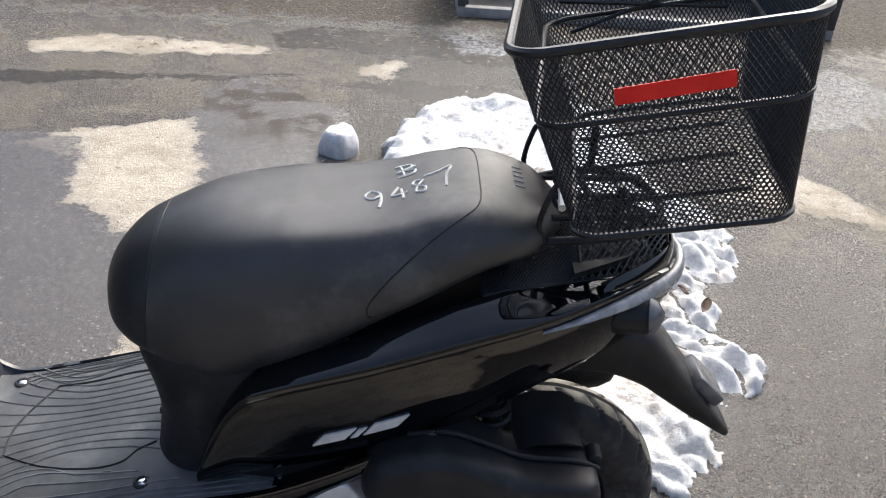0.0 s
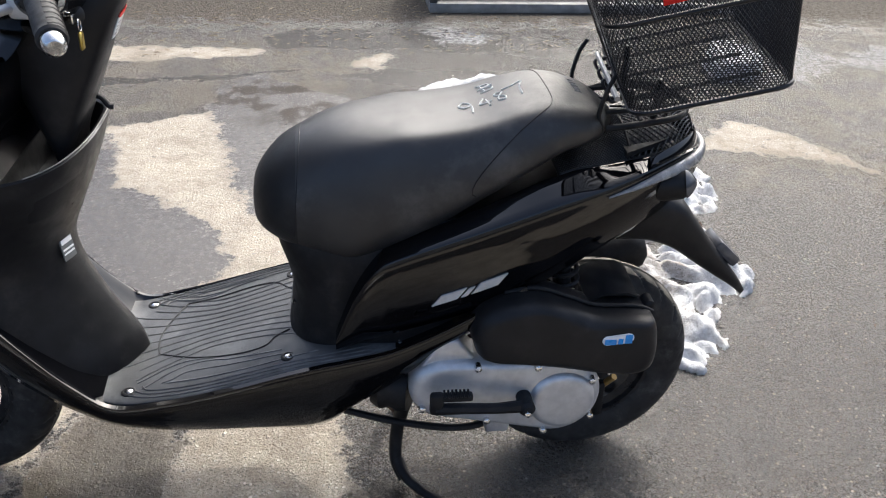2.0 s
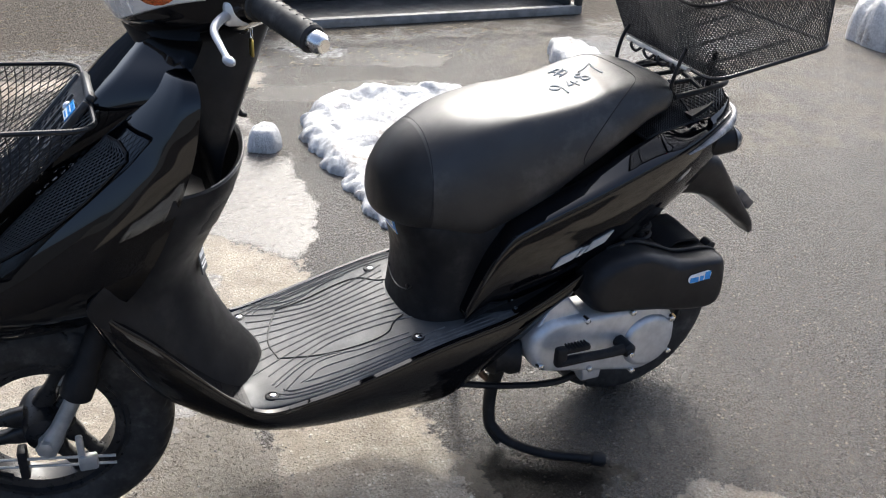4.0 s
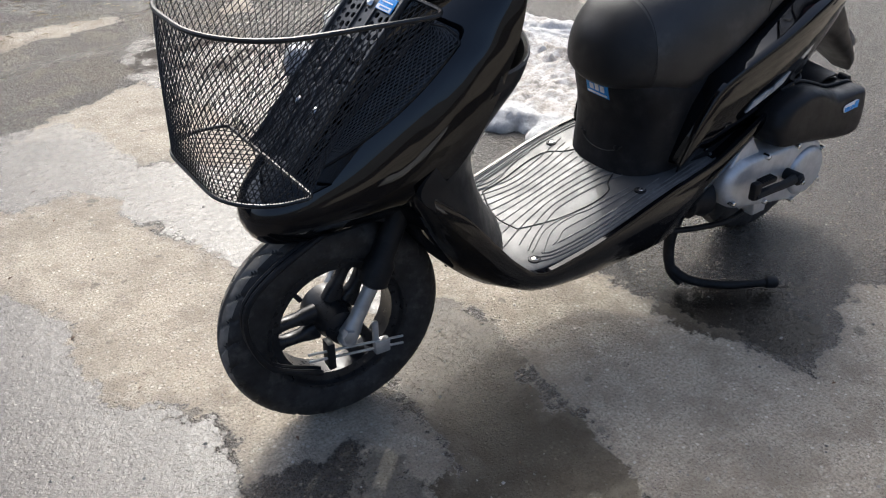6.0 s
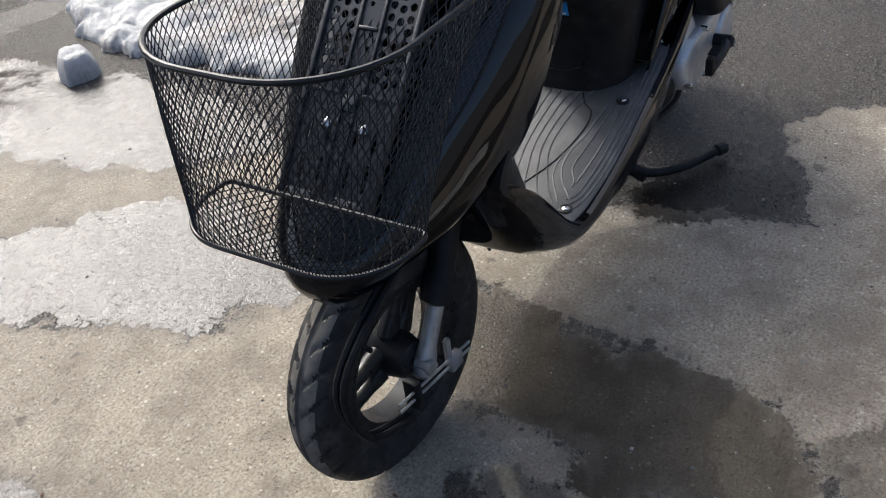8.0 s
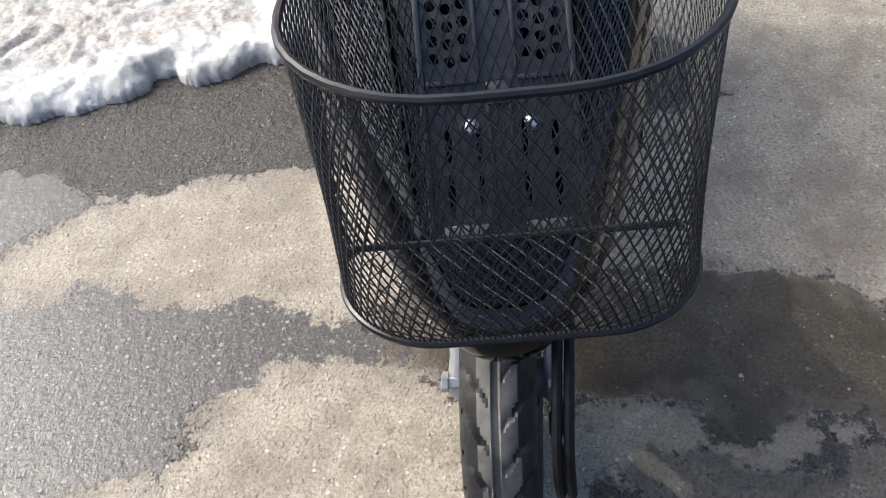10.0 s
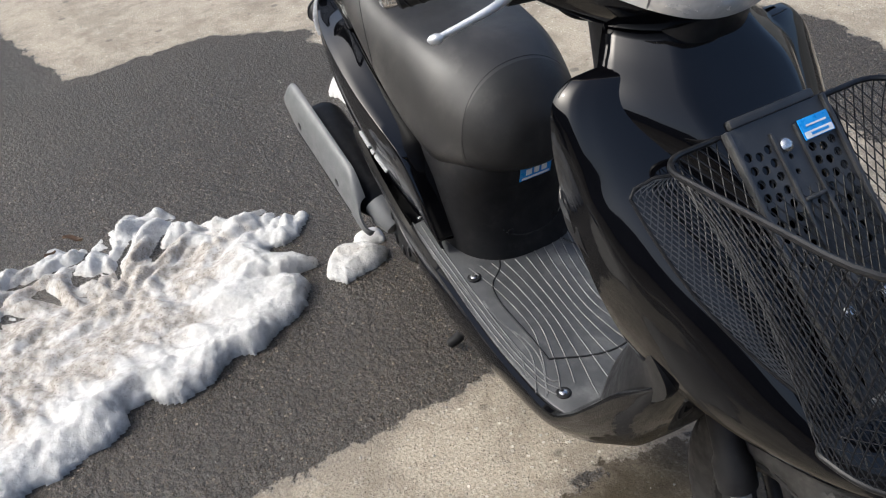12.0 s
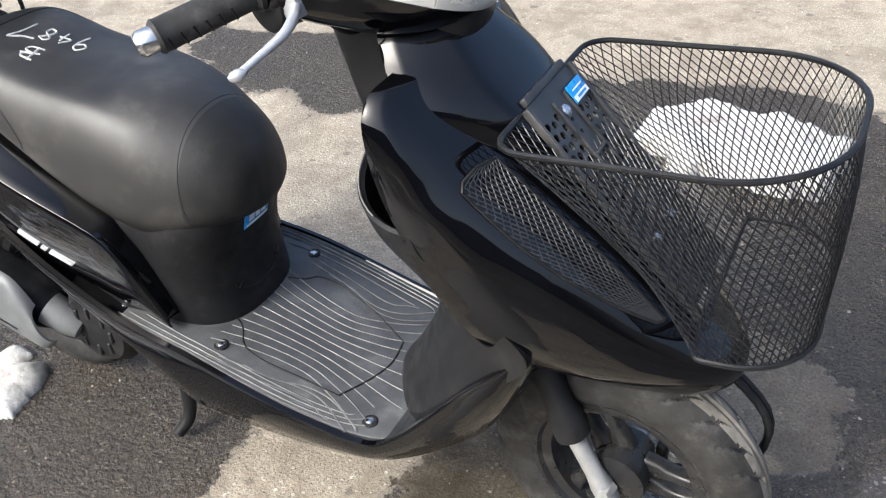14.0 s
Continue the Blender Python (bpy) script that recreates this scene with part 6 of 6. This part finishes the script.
snow_heap((0, 0), [(0.34, 0.19), (0.44, 0.27), (0.42, 0.36), (0.52, 0.46), (0.62, 0.60), (0.56, 0.70), (0.61, 0.81), (0.57, 0.91), (0.66, 0.97), (0.73, 1.22), (0.60, 1.50), (0.52, 2.02), (0.30, 2.05), (0.12, 2.10), (-0.04, 2.05), (-0.26, 1.70), (-0.24, 1.35), (-0.23, 1.15), (-0.24, 0.98), (-0.17, 0.80),
                    (-0.12, 0.70), (-0.17, 0.66), (-0.11, 0.52), (-0.07, 0.42), (-0.02, 0.31), (0.05, 0.30), (0.10, 0.35), (0.11, 0.23), (0.16, 0.31), (0.26, 0.32), (0.27, 0.24)], 0.058, 1.7,
          "large heap of dirty melting snow beside the scooter")
snow_heap((0, 0), [(0.0, 0.20), (0.025, 0.09), (0.065, 0.08), (0.11, 0.17), (0.06, 0.22)], 0.038, 5.1, "small clean lump of snow near the rear wheel", res=0.005, rough=0.35)
snow_heap((0, 0), [(0.105, 0.06), (0.145, 0.06), (0.15, 0.10), (0.115, 0.11)], 0.03, 8.3, "thin scrap of snow by the muffler", res=0.005, rough=0.3)
snow_heap((0, 0), [(-0.47, 1.60), (-0.40, 1.57), (-0.36, 1.63), (-0.41, 1.70)], 0.085, 3.3, "loose round lump of snow", res=0.006, rough=0.25)
snow_heap((0, 0), [(0.86, -0.26), (0.95, -0.29), (1.06, -0.22), (0.99, -0.17), (0.88, -0.18)], 0.03, 6.2, "flat scrap of old snow", res=0.009, rough=0.6)
snow_heap((0, 0), [(-1.36, -1.38), (-1.05, -1.48), (-0.84, -1.36), (-0.88, -1.20), (-1.12, -1.12), (-1.34, -1.18)], 0.07, 9.4, "low heap of wet snow on the yard", res=0.012)
snow_heap((0, 0), [(1.14, 2.12), (1.34, 2.16), (1.44, 2.40), (1.28, 2.52), (1.17, 2.32)], 0.08, 2.2, "far lump of snow on wet ground", res=0.014, rough=0.5)
snow_heap((0, 0), [(3.1, 2.05), (3.42, 2.02), (3.45, 2.35), (3.15, 2.38)], 0.22, 4.9, "blocky lump of snow on the yard", res=0.018, rough=0.5)
snow_heap((0, 0), [(2.72, -0.92), (2.80, -0.93), (2.82, -0.83), (2.74, -0.81)], 0.07, 7.7, "tiny lump of snow at the edge of a puddle", res=0.008, rough=0.3)

# ---- things at the back of the yard ----
crate = thing("plastic_crate", (0.95, 3.45, 0), "weathered black open crate on grey runners", "crate")
part("runner", block(0.03, 1.88, 3.20, 3.25, 0.0, 0.05, 0.006), EDGE, crate)
part("runner", block(0.03, 1.88, 3.72, 3.77, 0.0, 0.05, 0.006), EDGE, crate)
for x0, x1 in ((0.03, 0.07), (1.84, 1.88)):
    part("end_runner", block(x0, x1, 3.25, 3.72, 0.0, 0.05, 0.005), EDGE, crate)
    for y0 in (3.20, 3.73):
        part("corner_post", block(x0, x1, y0, y0 + 0.04, 0.05, 0.42, 0.006), CRATE, crate)
part("crate_floor", block(0.07, 1.84, 3.25, 3.72, 0.012, 0.03, 0.004), CRATE, crate)
for q in range(3):
    part("side_slat", block(0.07, 1.84, 3.735, 3.755, 0.10 + 0.12 * q, 0.17 + 0.12 * q, 0.005), CRATE, crate)
    for x in (0.04, 1.855):
        part("end_slat", block(x, x + 0.018, 3.25, 3.72, 0.10 + 0.12 * q, 0.17 + 0.12 * q, 0.005), CRATE, crate)
part("back_panel", block(0.07, 1.84, 3.70, 3.72, 0.03, 0.42, 0.004), CRATE, crate)
for x in (0.072, 1.822):
    part("end_panel", block(x, x + 0.016, 3.26, 3.70, 0.03, 0.42, 0.004), CRATE, crate)
part("front_slat", block(0.07, 1.84, 3.205, 3.225, 0.34, 0.41, 0.005), CRATE, crate)

# ---- grit and leaves ----
def scatter(name, count, seed, maker, material, label, category):
    rnd = random.Random(seed)
    pts, faces = [], []
    for _ in range(count):
        p, f = maker(rnd)
        faces += [[k + len(pts) for k in face] for face in f]
        pts += p
    return tagged(part(name, (pts, faces), material, None, label, smooth=False, kind="stuff"), category=category)


def pebble(rnd):
    x, y = rnd.uniform(-2.4, 2.6), rnd.uniform(-1.9, 3.2)
    r = 0.0016 + 0.0035 * rnd.random() ** 4
    a = rnd.uniform(0, 6.28)
    p = [(x + r * math.cos(a + k * 1.571) * rnd.uniform(0.7, 1.5), y + r * math.sin(a + k * 1.571) * rnd.uniform(0.7, 1.5), -0.0005) for k in range(4)] + [(x + r * 0.2, y, r * rnd.uniform(0.5, 1.0))]
    return p, [[0, 1, 4], [1, 2, 4], [2, 3, 4], [3, 0, 4]]


def leaf(rnd):
    x, y = rnd.uniform(-1.6, 1.6), rnd.uniform(-1.2, 2.8)
    r, a = rnd.uniform(0.003, 0.009), rnd.uniform(0, 6.28)
    c, s = math.cos(a), math.sin(a)
    p = [(x + c * u - s * v, y + s * u + c * v, z) for u, v, z in ((-r, 0, 0.001), (0, r * 0.4, 0.004), (r, 0, 0.002), (0, -r * 0.4, 0.003))]
    return p, [[0, 1, 2, 3]]


scatter("grit", 5200, 4, pebble, STONE, "loose pale grit and stone chips on the ground", "grit")
scatter("leaf_litter", 70, 9, leaf, LEAF, "few scraps of dead brown leaf", "leaves")


def curled_leaf(place, size, turn, label):
    rows = []
    for u in np.linspace(-1, 1, 9):
        w = size * 0.42 * (1 - abs(u) ** 2.2) + 0.0006
        rows.append([(size * u, w * q, 0.25 * size * (q * q) + 0.12 * size * math.sin(3 * u) + k) for k in (0, 0.0006) for q in ((-1, -0.4, 0.4, 1) if not k else (1, 0.4, -0.4, -1))])
    bm = skin(rows)
    bm.transform(pose(*place, 14, -10, turn))
    tagged(part("dead_leaf", bm, LEAF, None, label), category="leaf")


curled_leaf((0.53, 0.74, 0.060), 0.026, 60, "curled brown dead leaf lying on the snow")
curled_leaf((0.49, 0.80, 0.062), 0.018, 130, "small brown leaf scrap on the dirty snow")


def straw(rnd):
    x, y = rnd.uniform(-2.3, 1.2), 2.5 + 1.5 * rnd.random()
    r, a = rnd.uniform(0.006, 0.022), rnd.gauss(0, 0.7)
    c, s = math.cos(a), math.sin(a)
    w = rnd.uniform(0.0006, 0.0016)
    p = [(x + c * u - s * v, y + s * u + c * v, z) for u, v, z in ((-r, -w, 0.001), (r, -w, 0.003), (r, w, 0.003), (-r, w, 0.001), (0, 0, 0.005))]
    return p, [[0, 1, 4], [1, 2, 4], [2, 3, 4], [3, 0, 4]]


scatter("straw_litter", 900, 12, straw, worn("straw", (0.20, 0.15, 0.09), (0.42, 0.34, 0.22), 0.6, 0.8, 14, 500, 0.3, 0.001), "bits of straw and twig on the soil", "litter")
